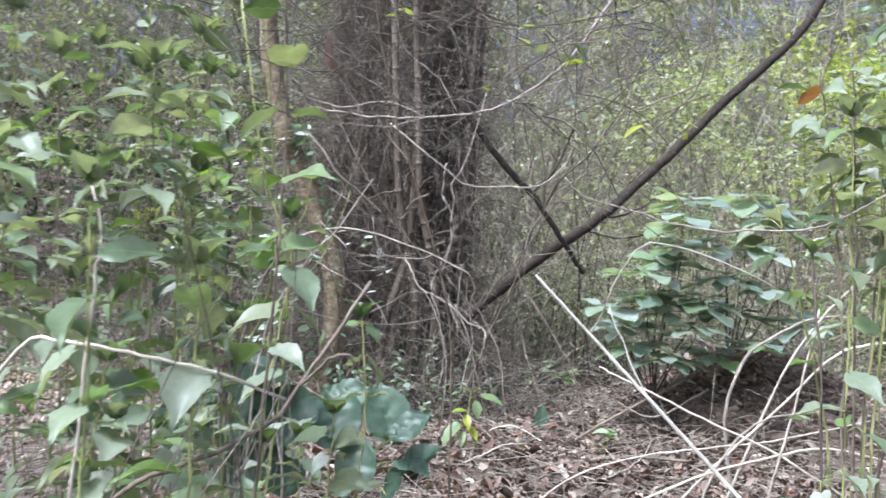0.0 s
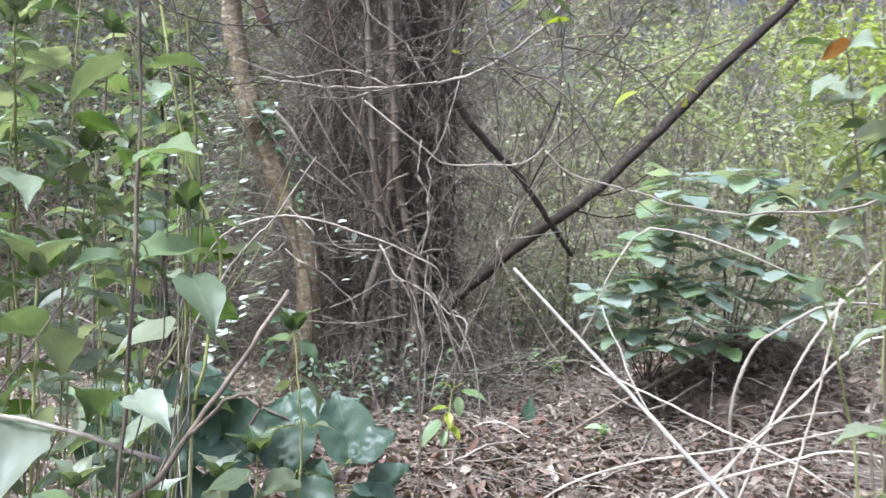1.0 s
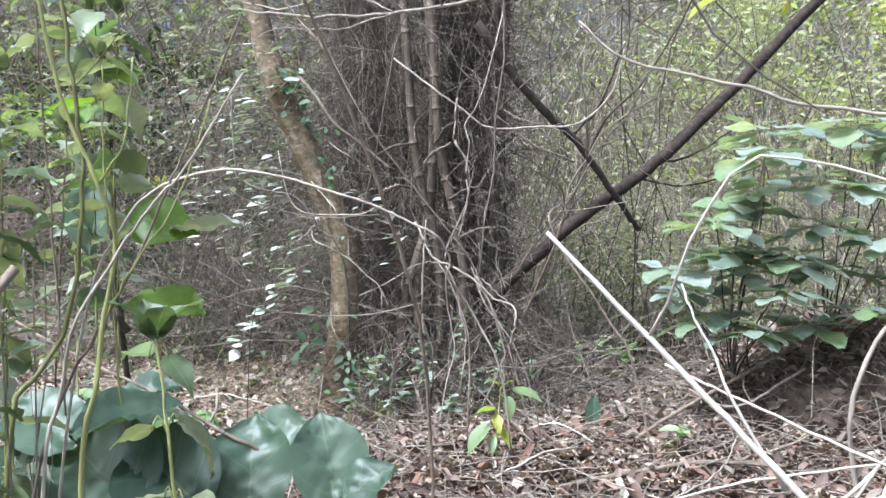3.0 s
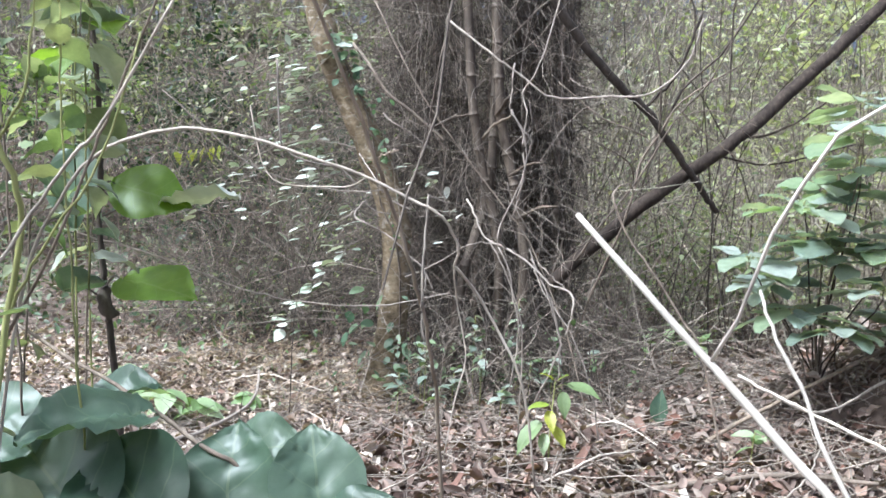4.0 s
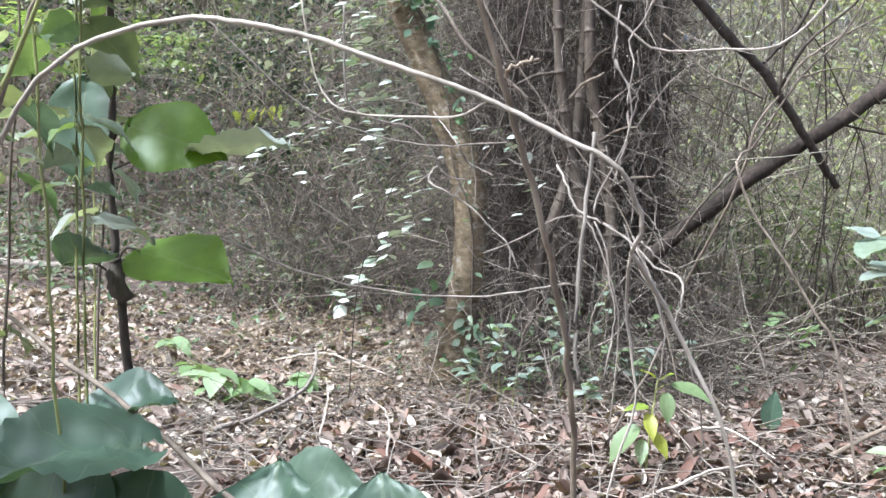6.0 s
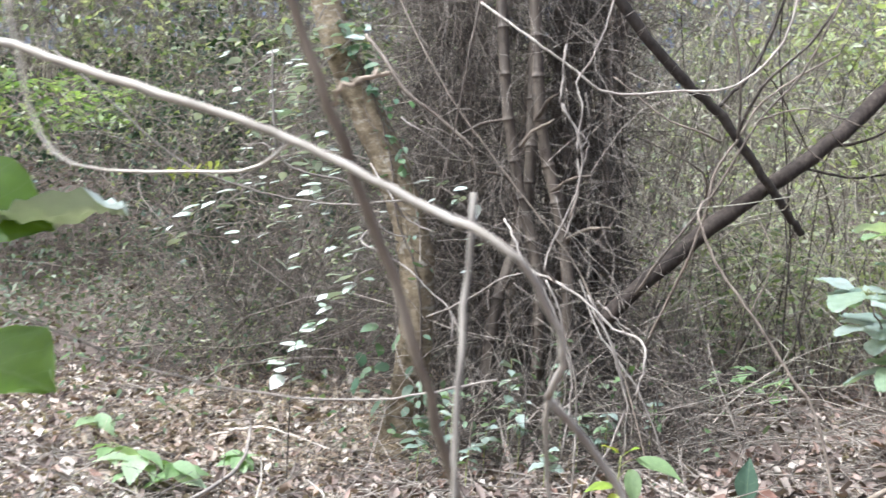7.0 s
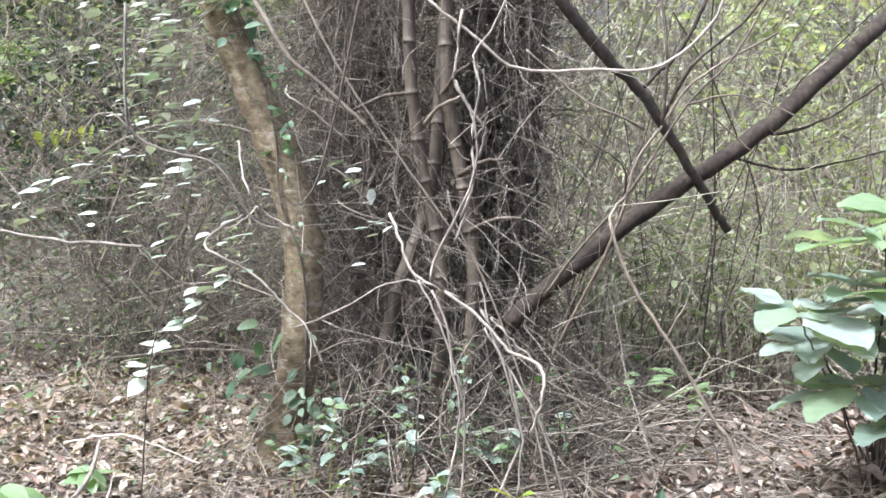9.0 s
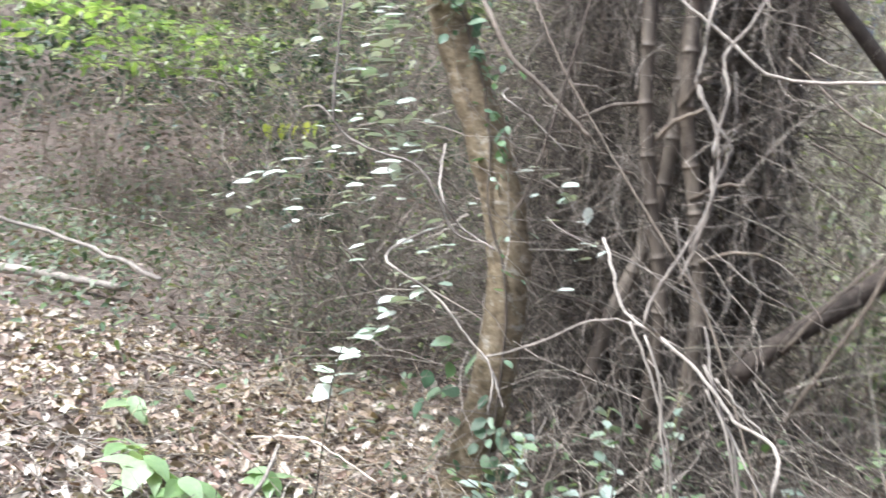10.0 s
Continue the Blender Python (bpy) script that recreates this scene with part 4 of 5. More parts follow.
def stalked_leaf(parent, base, joint, at, way, size, meshes, roll=0.0, stalk_mat=MAT_STEM, r=0.0025):
    """A leaf at a place, with a stalk from a joint on the stem; places are in the world, base is the plant's."""
    b = np.asarray(base, float)
    a, j = np.asarray(at, float), np.asarray(joint, float)
    mid = (a + j) / 2 + (0, 0, 0.02)
    stalk = put("leaf_stalk", stem_mesh("leaf_stalk", [j - b, mid - b, a - b], r, r * 0.7, stalk_mat, 7, 5), parent)
    return put("leaf", meshes[int(rng.integers(len(meshes)))], stalk, leaf_pose(a - b, way, size, roll))


def build_broad_plant():
    """The low plant with leaves as broad as a hand."""
    base = np.array([-0.45, 4.0, 0.0])
    p = plant("broad_leaf_plant", base, "low plant with large smooth heart-shaped dark green leaves", "plant")
    tops = [(-0.28, 4.0, 0.58), (-0.6, 4.0, 0.6), (-0.88, 4.05, 0.66)]
    for x, y, z in tops:
        put("stem", stem_mesh("stem", [(0, 0, 0), ((x - base[0]) * 0.6, 0, z * 0.5), np.array((x, y, z)) - base], 0.007, 0.004, MAT_STEM, 14, 6), p)
    spans = [((-0.16, 3.88, 0.76), (-0.21, 3.99, 0.94), 0.05), ((-0.42, 4.06, 0.85), (-0.27, 4.02, 0.90), 0.9), ((-0.38, 3.90, 0.73), (-0.40, 4.02, 0.93), -0.1), ((-0.50, 3.85, 0.76), (-0.68, 3.94, 0.88), -0.7),
             ((-0.66, 3.85, 0.76), (-0.88, 3.97, 0.88), -0.6), ((-0.60, 3.98, 0.95), (-0.78, 3.84, 0.965), -0.15), ((-0.86, 3.95, 0.88), (-1.06, 4.02, 0.96), -0.5), ((-0.13, 3.82, 0.78), (-0.02, 3.84, 0.86), 0.6),
             ((-0.80, 4.12, 0.93), (-0.66, 4.16, 0.98), 0.2), ((-0.95, 3.82, 0.70), (-0.99, 3.92, 0.88), 0.1)]
    leaves = [(a, tuple(np.subtract(b, a)), 1.08 * float(np.linalg.norm(np.subtract(b, a))), roll) for a, b, roll in spans]
    leaves += [((-0.08, 3.93, 0.62), (0.55, 0.3, 0.55), 0.16, 0.1), ((-0.30, 3.86, 0.58), (0.15, 0.35, 0.9), 0.18, 0.1), ((-0.16, 3.84, 0.54), (0.4, 0.3, 0.8), 0.16, -0.2),
               ((-0.55, 3.8, 0.56), (-0.2, 0.4, 0.8), 0.19, 0.2), ((-0.72, 3.80, 0.58), (-0.1, 0.4, 0.8), 0.19, -0.1), ((-0.38, 3.74, 0.50), (0.3, -0.5, 0.4), 0.16, 0.2), ((-0.12, 3.88, 0.66), (0.75, -0.4, -0.1), 0.14, 0.1)]
    for at, way, size, roll in leaves:
        joint = min(tops, key=lambda q: abs(q[0] - at[0]))
        stalked_leaf(p, base, joint, at, way, size, BIG, roll, r=0.0035)


build_broad_plant()


def build_sapling():
    base = np.array([-0.93, 4.46, 0.0])
    p = plant("broad_leaf_sapling", base, "dark-stemmed sapling with a few large thin green leaves", "sapling")
    put("stem", stem_mesh("stem", [(0.02, 0, 0), (0.02, 0, 0.5), (0.0, 0, 0.88), (-0.02, 0, 1.12), (-0.04, 0, 1.34), (-0.03, 0, 1.6), (-0.06, 0, 2.1)], 0.012, 0.006, MAT_DARK, 40, 8, 0.002, 0.1), p)
    put("knot", stem_mesh("knot", [(0.0, -0.005, 1.08), (-0.02, -0.01, 1.12), (-0.03, 0, 1.17)], 0.016, 0.014, MAT_DARK, 8, 8, 0.003, 0.4), p)
    for at, way, size, roll in (((-0.91, 4.44, 1.45), (0.92, -0.12, -0.2), 0.235, 1.0), ((-0.76, 4.44, 1.39), (0.95, -0.28, 0.17), 0.25, -0.1), ((-0.89, 4.44, 1.19), (0.9, -0.3, -0.06), 0.26, 0.42),
                                ((-1.05, 4.5, 1.55), (0.05, -0.25, -0.95), 0.24, 0.1), ((-1.04, 4.4, 1.16), (0.8, -0.35, 0.3), 0.19, -0.5), ((-1.0, 4.43, 1.8), (-0.6, -0.5, -0.2), 0.18, 0.2),
                                ((-0.93, 4.43, 1.9), (0.5, -0.6, -0.3), 0.16, 0.2), ((-1.0, 4.5, 2.05), (0.2, -0.6, -0.3), 0.17, 0.4)):
        stalked_leaf(p, base, (-0.96, 4.46, at[2] - 0.03), at, way, size, SAP if roll > 0.12 else SAPP if size == 0.25 else SAPD, roll, MAT_DARK, 0.003)


build_sapling()


def build_bush(name, base, spread, height, count, size, meshes, label, seed_shift=0.0, low=0.3, stems=6):
    base = np.asarray(base, float)
    p = plant(name, base, label, "bush")
    ends = []
    for i in range(stems):
        a = i * 2.4 + seed_shift
        q = spread * (0.35 + 0.6 * rng.random())
        e = np.array([q * math.cos(a), 0.6 * q * math.sin(a), height * (0.65 + 0.35 * rng.random())])
        pts = [(0.03 * math.cos(a), 0.03 * math.sin(a), -0.03), e * (0.3, 0.3, 0.45), e * (0.7, 0.7, 0.8), e]
        put("stem", stem_mesh("stem", pts, 0.006, 0.003, MAT_STEM if i % 2 else MAT_BROWNCANE, 18, 6, 0.004), p)
        ends.append(smooth_path(pts, 30))
    for i in range(count):
        path = ends[i % stems]
        s = low + (1 - low) * rng.random() ** 0.8
        j = path[int(s * 29)]
        a = rng.random() * 6.283
        out = np.array([math.cos(a), math.sin(a) - 0.25, rng.normal(0.05, 0.25)])
        at = j + out * (0.04 + 0.08 * rng.random())
        stalked_leaf(p, (0, 0, 0), j, at, (out[0], out[1] - 0.3, rng.normal(-0.15, 0.2)), size * (0.7 + 0.5 * rng.random()), meshes, rng.normal(0, 0.35))
    return p


WHORL = leaf_variants("leaf", MAT_BUSH, 6, 0.70, sections=14, cols=3, serrate=0.025, wave=0.035, droop=0.12, fold=0.10, peak=1.08, tip=0.15, point=0.2)


def whorled_bush(base, whorls, size, label):
    """A bush of thin stems, each ending in rings of broad leaves that lie nearly level."""
    base = np.asarray(base, float)
    p = plant("broad_leaf_bush", base, label, "bush")
    for i, c in enumerate(whorls):
        c = np.asarray(c, float) - base
        pts = [(0.06 * c[0] + rng.normal(0, 0.02), 0.12 + 0.1 * c[1], 0.0), (0.35 * c[0], 0.15 + 0.4 * c[1], 0.4 * c[2]), (0.85 * c[0], 0.9 * c[1], 0.82 * c[2]), c]
        put("stem", stem_mesh("stem", pts, 0.006, 0.003, MAT_DARK if i % 3 else MAT_BROWNCANE, 18, 6, 0.003), p)
        path = smooth_path(pts, 40)
        for ring, (down, n, k) in enumerate(((0, 4, 0.8), (2, 5, 1.0), (4, 2, 1.0))):
            j = path[39 - down]
            turn = rng.random() * 6.283
            for m in range(n):
                a = turn + m * 6.283 / n + rng.normal(0, 0.25)
                out = np.array([math.cos(a), math.sin(a), 0.0])
                at = j + out * (0.02 + 0.05 * rng.random() + 0.02 * ring) + (0, 0, rng.normal(0.01, 0.012))
                stalked_leaf(p, (0, 0, 0), j, at, (out[0], out[1], rng.normal(0.06 - 0.12 * ring, 0.12) + 0.22 * min(out[1], 0.0)), size * k * (0.6 + 0.55 * rng.random()), WHORL, rng.normal(0, 0.16), r=0.0018)
    return p


BUSHY = "leafy bush with broad bluish-green leaves in level whorls"
whorled_bush((1.72, 7.5, 0.25), [(1.8, 7.2, 1.92), (1.77, 7.1, 1.57), (1.49, 7.1, 1.35), (1.24, 7.2, 1.05), (1.72, 7.3, 1.06), (1.88, 7.0, 0.93), (1.51, 7.2, 0.77), (1.71, 7.1, 0.70), (1.38, 7.35, 0.91), (1.60, 7.15, 1.18), (1.98, 7.2, 1.15), (1.66, 7.3, 1.44), (1.74, 7.0, 1.76)], 0.26, BUSHY)
whorled_bush((2.35, 7.5, 0.4), [(2.12, 7.2, 1.33), (2.23, 7.4, 1.06), (2.39, 7.3, 1.56), (2.52, 7.2, 1.24), (2.37, 7.1, 0.83), (2.64, 7.4, 1.85), (2.08, 7.3, 0.72), (2.75, 7.2, 1.0), (2.15, 7.3, 1.62), (2.35, 7.35, 1.95)], 0.26, BUSHY)
build_bush("roadside_shrub", (1.62, 3.85, 0.0), 0.42, 2.65, 95, 0.125, WEEDL, "tall leafy green shrub beside the canes", 0.8, 0.6, 8)
build_bush("roadside_shrub", (1.55, 3.5, 0.0), 0.4, 1.0, 26, 0.10, WEEDL, "low leafy green shrub beside the canes", 2.0, 0.3, 5)


def weed(at, height, lean, first, gap, size, top=True, group="tall weeds by the path"):
    """A tall herb: one thin stem, leaves in crossed pairs, a tuft on top."""
    base = np.array([at[0], at[1], float(ground_height(at[0], at[1]))])
    p = plant("tall_weed", base, "tall thin-stemmed weed with paired light green leaves", "weed", group)
    pts = [(0, 0, -0.02), (lean[0] * 0.3, lean[1] * 0.3, height * 0.4), (lean[0] * 0.7 + rng.normal(0, 0.02), lean[1] * 0.7, height * 0.75), (lean[0], lean[1], height)]
    path = smooth_path(pts, 60)
    put("stem", stem_mesh("stem", pts, 0.0038, 0.002, MAT_STEM if rng.random() < 0.75 else MAT_BROWNCANE, 30, 6, 0.002), p)
    z, k = first, 0
    turn = rng.random() * 3.14
    while z < height - 0.02:
        j = path[int(z / height * 59)]
        for side in (0, math.pi):
            if rng.random() < 0.12:
                continue
            a = turn + side + rng.normal(0, 0.25)
            out = np.array([math.cos(a), math.sin(a), 0.25])
            s = size * (0.5 + 0.8 * rng.random())
            stalked_leaf(p, (0, 0, 0), j, j + out * 0.02, (out[0], out[1], rng.normal(-0.05, 0.35)), s, WEEDL, rng.normal(0, 0.35), r=0.0013)
        z += gap * (0.8 + 0.4 * rng.random())
        turn += 1.5 + rng.normal(0, 0.2)
        k += 1
    if top:
        for i in range(4):
            a = i * 1.57 + turn
            put("leaf", WEEDL[i % 8], p, leaf_pose(path[-1], (math.cos(a) * 0.6, math.sin(a) * 0.6, 0.8), size * 0.8))
    return p


for at, h, lean, first, gap, size in (
        ((-0.32, 2.15), 2.15, (0.04, -0.02), 0.85, 0.14, 0.105),
        ((-0.55, 1.9), 1.62, (0.02, 0.0), 0.7, 0.11, 0.09),
        ((-0.78, 1.95), 2.2, (-0.03, 0.05), 0.8, 0.13, 0.10),
        ((-0.42, 2.6), 1.55, (0.08, 0.0), 0.6, 0.11, 0.10),
        ((-0.95, 2.3), 1.7, (0.05, 0.0), 0.5, 0.10, 0.10),
        ((-0.68, 2.75), 1.95, (-0.05, 0.0), 0.6, 0.11, 0.11),
        ((-0.88, 3.0), 2.3, (0.05, 0.0), 0.7, 0.12, 0.11),
        ((-1.15, 2.7), 2.0, (0.0, 0.0), 0.6, 0.12, 0.11),
        ((-0.22, 2.9), 1.30, (0.03, 0.0), 0.5, 0.12, 0.09),
        ((-1.25, 3.4), 2.1, (0.1, 0.0), 0.7, 0.11, 0.11),
        ((-0.98, 3.45), 2.05, (-0.06, 0.0), 0.8, 0.10, 0.12),
        ((-0.80, 3.55), 1.75, (0.02, 0.0), 0.9, 0.12, 0.10),
        ((-1.55, 3.0), 1.9, (0.1, 0.0), 0.5, 0.10, 0.11),
        ((-0.50, 1.55), 1.15, (0.0, 0.0), 0.5, 0.09, 0.075),
        ((-0.62, 3.2), 1.25, (0.0, 0.0), 0.5, 0.10, 0.09),
        ((-0.72, 2.35), 1.25, (0.05, 0.0), 0.45, 0.09, 0.095),
        ((-0.35, 2.45), 1.05, (0.0, 0.0), 0.45, 0.09, 0.09),
        ((-1.35, 2.2), 1.6, (0.05, 0.0), 0.6, 0.10, 0.10),
        ((0.60, 1.9), 1.5, (0.02, 0.0), 0.75, 0.13, 0.05),
        ((0.98, 2.35), 1.25, (0.05, 0.0), 0.5, 0.12, 0.10),
        ((1.15, 2.9), 1.9, (-0.03, 0.0), 0.8, 0.13, 0.11),
        ((1.5, 3.3), 2.4, (-0.05, 0.0), 1.1, 0.12, 0.12),
        ((1.75, 3.9), 2.6, (-0.1, 0.0), 1.2, 0.12, 0.12)):
    weed(at, h, lean, first, gap, size)
for at, h, lean, first, gap, size in (((-0.82, 4.15), 2.0, (0.03, 0), 1.1, 0.1, 0.11), ((-0.99, 4.35), 2.2, (0.05, 0), 1.2, 0.1, 0.12), ((-0.69, 3.95), 1.85, (-0.06, 0), 1.25, 0.11, 0.1), ((-1.12, 4.60), 2.1, (0.04, 0), 1.1, 0.1, 0.12),
                                       ((-0.87, 4.00), 2.3, (-0.08, 0), 1.4, 0.1, 0.11), ((-1.07, 4.20), 1.7, (0.1, 0), 0.9, 0.1, 0.11), ((-1.32, 4.90), 2.3, (0.0, 0), 1.2, 0.1, 0.12)):
    weed(at, h, lean, first, gap, size)
for i in range(10):
    y = 2.6 + 1.2 * rng.random()
    weed((-0.27 - 0.45 * (y - 2.6) - 0.75 * rng.random(), y), 1.2 + 0.95 * rng.random(), (rng.normal(0, 0.08), 0), 0.6, 0.1, 0.1)
for i in range(11):
    weed((-0.28 - 0.6 * rng.random(), 2.15 + 0.85 * rng.random()), 0.6 + 0.6 * rng.random(), (rng.normal(0, 0.06), 0), 0.3, 0.085, 0.095)
for i in range(14):
    y = 1.45 + 2.1 * rng.random()
    x = -0.42 - 0.28 * max(0.0, y - 2.4) - 1.25 * rng.random()
    weed((x, y), 0.6 + 1.5 * rng.random(), (rng.normal(0, 0.08), rng.normal(0, 0.05)), 0.3 + 0.2 * rng.random(), 0.085 + 0.03 * rng.random(), 0.085 + 0.03 * rng.random())


N = 240
x, y = uniform(-1.9, -0.3, N), uniform(1.7, 3.9, N)
P = wander(N, 8, np.stack([x - 0.25 * np.clip(y - 2.4, 0, 2), y, np.full(N, -0.02)], -1), np.stack([rng.normal(0, 0.35, N), rng.normal(0, 0.2, N), np.ones(N)], -1), uniform(0.5, 1.9, N), 0.12, 0.03)
P[:, :, 0] = np.minimum(P[:, :, 0], -0.25 - 0.42 * np.clip(P[:, :, 1] - 2.4, 0, 3))
tagged(put("dead_stalks", twig_mesh("dead_stalks", MAT_DEADTWIG, P, uniform(0.0015, 0.0035, N), uniform(0.0008, 0.0015, N), 5)), "thin dry stalks among the weeds", "stalks", kind="stuff")


# sprig with leaves over the path, a dry leaf caught in the twigs
N = 240
P = wander(N, 8, np.stack([uniform(-0.6, 0.7, N), uniform(2.65, 3.5, N), uniform(1.86, 2.6, N)], -1), rng.normal(0, 1, (N, 3)) * (1, 0.5, 0.6), uniform(0.2, 0.7, N), 0.3, 0.02)
tagged(put("overhead_twigs", twig_mesh("overhead_twigs", MAT_DARKTWIG, P, uniform(0.001, 0.0026, N), uniform(0.0006, 0.001, N), 4)), "fine bare twigs hanging in a web overhead", "twigs", kind="stuff")


def build_sprig():
    base = np.array([1.2, 4.5, 2.75])
    p = plant("hanging_sprig", base, "thin overhanging twigs with scattered light green leaves", "twig")
    for pts in ([(1.2, 4.5, 2.75), (1.14, 4.5, 2.28), (0.99, 4.5, 2.14), (0.88, 4.5, 2.08), (0.95, 4.5, 1.99), (0.83, 4.5, 1.85), (0.83, 4.5, 1.80)], [(1.14, 4.5, 2.28), (0.82, 4.5, 2.14), (0.69, 4.5, 2.17), (0.56, 4.5, 2.14)],
                [(1.2, 4.5, 2.75), (0.8, 4.52, 2.6), (0.55, 4.5, 2.43), (0.44, 4.5, 2.38), (0.15, 4.5, 2.22)], [(0.8, 4.52, 2.6), (0.38, 4.5, 2.51), (0.0, 4.5, 2.55), (-0.25, 4.5, 2.54)]):
        put("twig", stem_mesh("twig", pts, 0.004, 0.002, MAT_BROWNCANE, 20, 5, 0.003, 0, base), p)
    for x, z, s in ((0.55, 2.43, 0.11), (0.61, 2.35, 0.13), (0.5, 2.37, 0.10), (0.44, 2.41, 0.09), (0.15, 2.22, 0.06), (0.69, 2.17, 0.10), (0.59, 2.15, 0.11), (0.55, 2.17, 0.08), (0.89, 2.08, 0.12), (1.05, 2.11, 0.09), (1.09, 2.07, 0.09), (-0.17, 2.54, 0.08),
                    (-0.25, 2.53, 0.06), (0.38, 2.51, 0.09), (0.19, 2.3, 0.07), (0.32, 2.45, 0.09)):
        put("leaf", (WEEDL + YELL + YELL)[int(rng.integers(14))], p, leaf_pose(np.array((x, 4.49, z)) - base, (rng.normal(0, 1), -0.5, rng.normal(-0.4, 0.4)), s, rng.normal(0, 0.5)))


build_sprig()
for at, way, size, meshes, label in (((-0.38, 3.4, 2.20), (-0.1, -0.2, -1), 0.15, BROWNL, "curled brown dead leaf hanging from a stalk"), ((1.30, 3.56, 2.09), (-0.9, -0.25, -0.35), 0.115, ORANGEL, "dry orange dead leaf caught in the shrub")):
    d = plant("dead_leaf", at, label, "dead leaf")
    put("blade", meshes[0], d, leaf_pose((0, 0, 0), way, size, 0.6))
    put("stalk", stem_mesh("stalk", [(0, 0, 0), (0.02, 0, 0.15), (0.08, 0.02, 0.4)], 0.003, 0.003, MAT_BROWNCANE, 8, 5), d)


# ---- the sprays of pale leaves before the tree ----
def pale_spray(points, gap, size, first=0.12, reach=0.05):
    """A drooping twig with leaves set alternately along it, each lying nearly level on a short shoot."""
    base = np.asarray(points[0], float)
    p = plant("pale_leaf_spray", base, "thin drooping twig with small glossy leaves, glare painted pale", "twig", "pale leafy twigs by the tree")
    twig = put("twig", stem_mesh("twig", points, 0.005, 0.002, MAT_VINE, 30, 5, 0.003, 0, base), p)
    path = smooth_path(points, 90) - base
    run = np.concatenate([[0], np.cumsum(np.linalg.norm(np.diff(path, axis=0), axis=1))])
    s, k = first * run[-1], 0
    while s < run[-1]:
        j = np.array([np.interp(s, run, path[:, i]) for i in range(3)])
        out = np.array([-0.75 + rng.normal(0, 0.45), -0.25 + (0.5 if k % 2 else -0.5) + rng.normal(0, 0.2), rng.normal(-0.12, 0.12)])
        at = j + rng.normal(0, reach, 3) * (1, 1, 0.8)
        put("shoot", stem_mesh("shoot", [j, (j + at) / 2 + (0, 0, 0.006), at], 0.0012, 0.001, MAT_VINE, 5, 4), p)
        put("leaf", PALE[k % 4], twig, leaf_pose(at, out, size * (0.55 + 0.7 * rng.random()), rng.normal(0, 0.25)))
        s += gap * (0.35 + 0.8 * rng.random())
        k += 1


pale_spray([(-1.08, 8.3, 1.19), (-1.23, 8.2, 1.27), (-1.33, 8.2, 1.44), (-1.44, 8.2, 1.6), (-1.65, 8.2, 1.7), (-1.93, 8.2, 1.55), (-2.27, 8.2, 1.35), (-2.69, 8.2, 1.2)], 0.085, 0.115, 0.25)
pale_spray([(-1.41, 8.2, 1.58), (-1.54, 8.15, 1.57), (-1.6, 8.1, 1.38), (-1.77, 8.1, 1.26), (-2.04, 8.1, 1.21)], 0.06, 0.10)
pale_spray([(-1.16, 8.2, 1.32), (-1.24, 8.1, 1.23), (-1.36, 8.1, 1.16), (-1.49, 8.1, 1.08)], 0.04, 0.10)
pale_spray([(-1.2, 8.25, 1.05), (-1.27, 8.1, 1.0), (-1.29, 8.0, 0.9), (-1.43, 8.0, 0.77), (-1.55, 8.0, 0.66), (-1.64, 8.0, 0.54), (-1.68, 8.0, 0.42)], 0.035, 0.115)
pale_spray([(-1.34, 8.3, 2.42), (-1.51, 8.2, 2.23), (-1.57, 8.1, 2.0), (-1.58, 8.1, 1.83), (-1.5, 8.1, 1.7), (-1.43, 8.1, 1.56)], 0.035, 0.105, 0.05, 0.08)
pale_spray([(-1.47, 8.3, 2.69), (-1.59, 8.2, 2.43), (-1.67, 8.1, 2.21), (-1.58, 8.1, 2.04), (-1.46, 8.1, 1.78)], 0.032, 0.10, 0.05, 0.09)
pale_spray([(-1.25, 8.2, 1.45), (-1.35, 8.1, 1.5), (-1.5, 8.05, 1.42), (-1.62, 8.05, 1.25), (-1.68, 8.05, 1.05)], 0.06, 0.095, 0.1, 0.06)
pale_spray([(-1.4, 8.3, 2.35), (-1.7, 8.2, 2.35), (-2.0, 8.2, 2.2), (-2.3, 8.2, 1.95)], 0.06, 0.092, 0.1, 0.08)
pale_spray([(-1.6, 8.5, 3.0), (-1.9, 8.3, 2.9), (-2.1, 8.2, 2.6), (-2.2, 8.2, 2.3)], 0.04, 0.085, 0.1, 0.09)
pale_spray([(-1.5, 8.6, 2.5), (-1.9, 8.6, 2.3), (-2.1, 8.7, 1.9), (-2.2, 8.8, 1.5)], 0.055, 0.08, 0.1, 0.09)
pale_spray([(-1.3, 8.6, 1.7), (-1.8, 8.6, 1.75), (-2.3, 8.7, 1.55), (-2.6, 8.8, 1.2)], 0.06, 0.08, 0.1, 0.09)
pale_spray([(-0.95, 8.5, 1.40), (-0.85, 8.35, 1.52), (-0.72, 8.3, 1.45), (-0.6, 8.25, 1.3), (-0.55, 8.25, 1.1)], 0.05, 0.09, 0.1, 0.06)


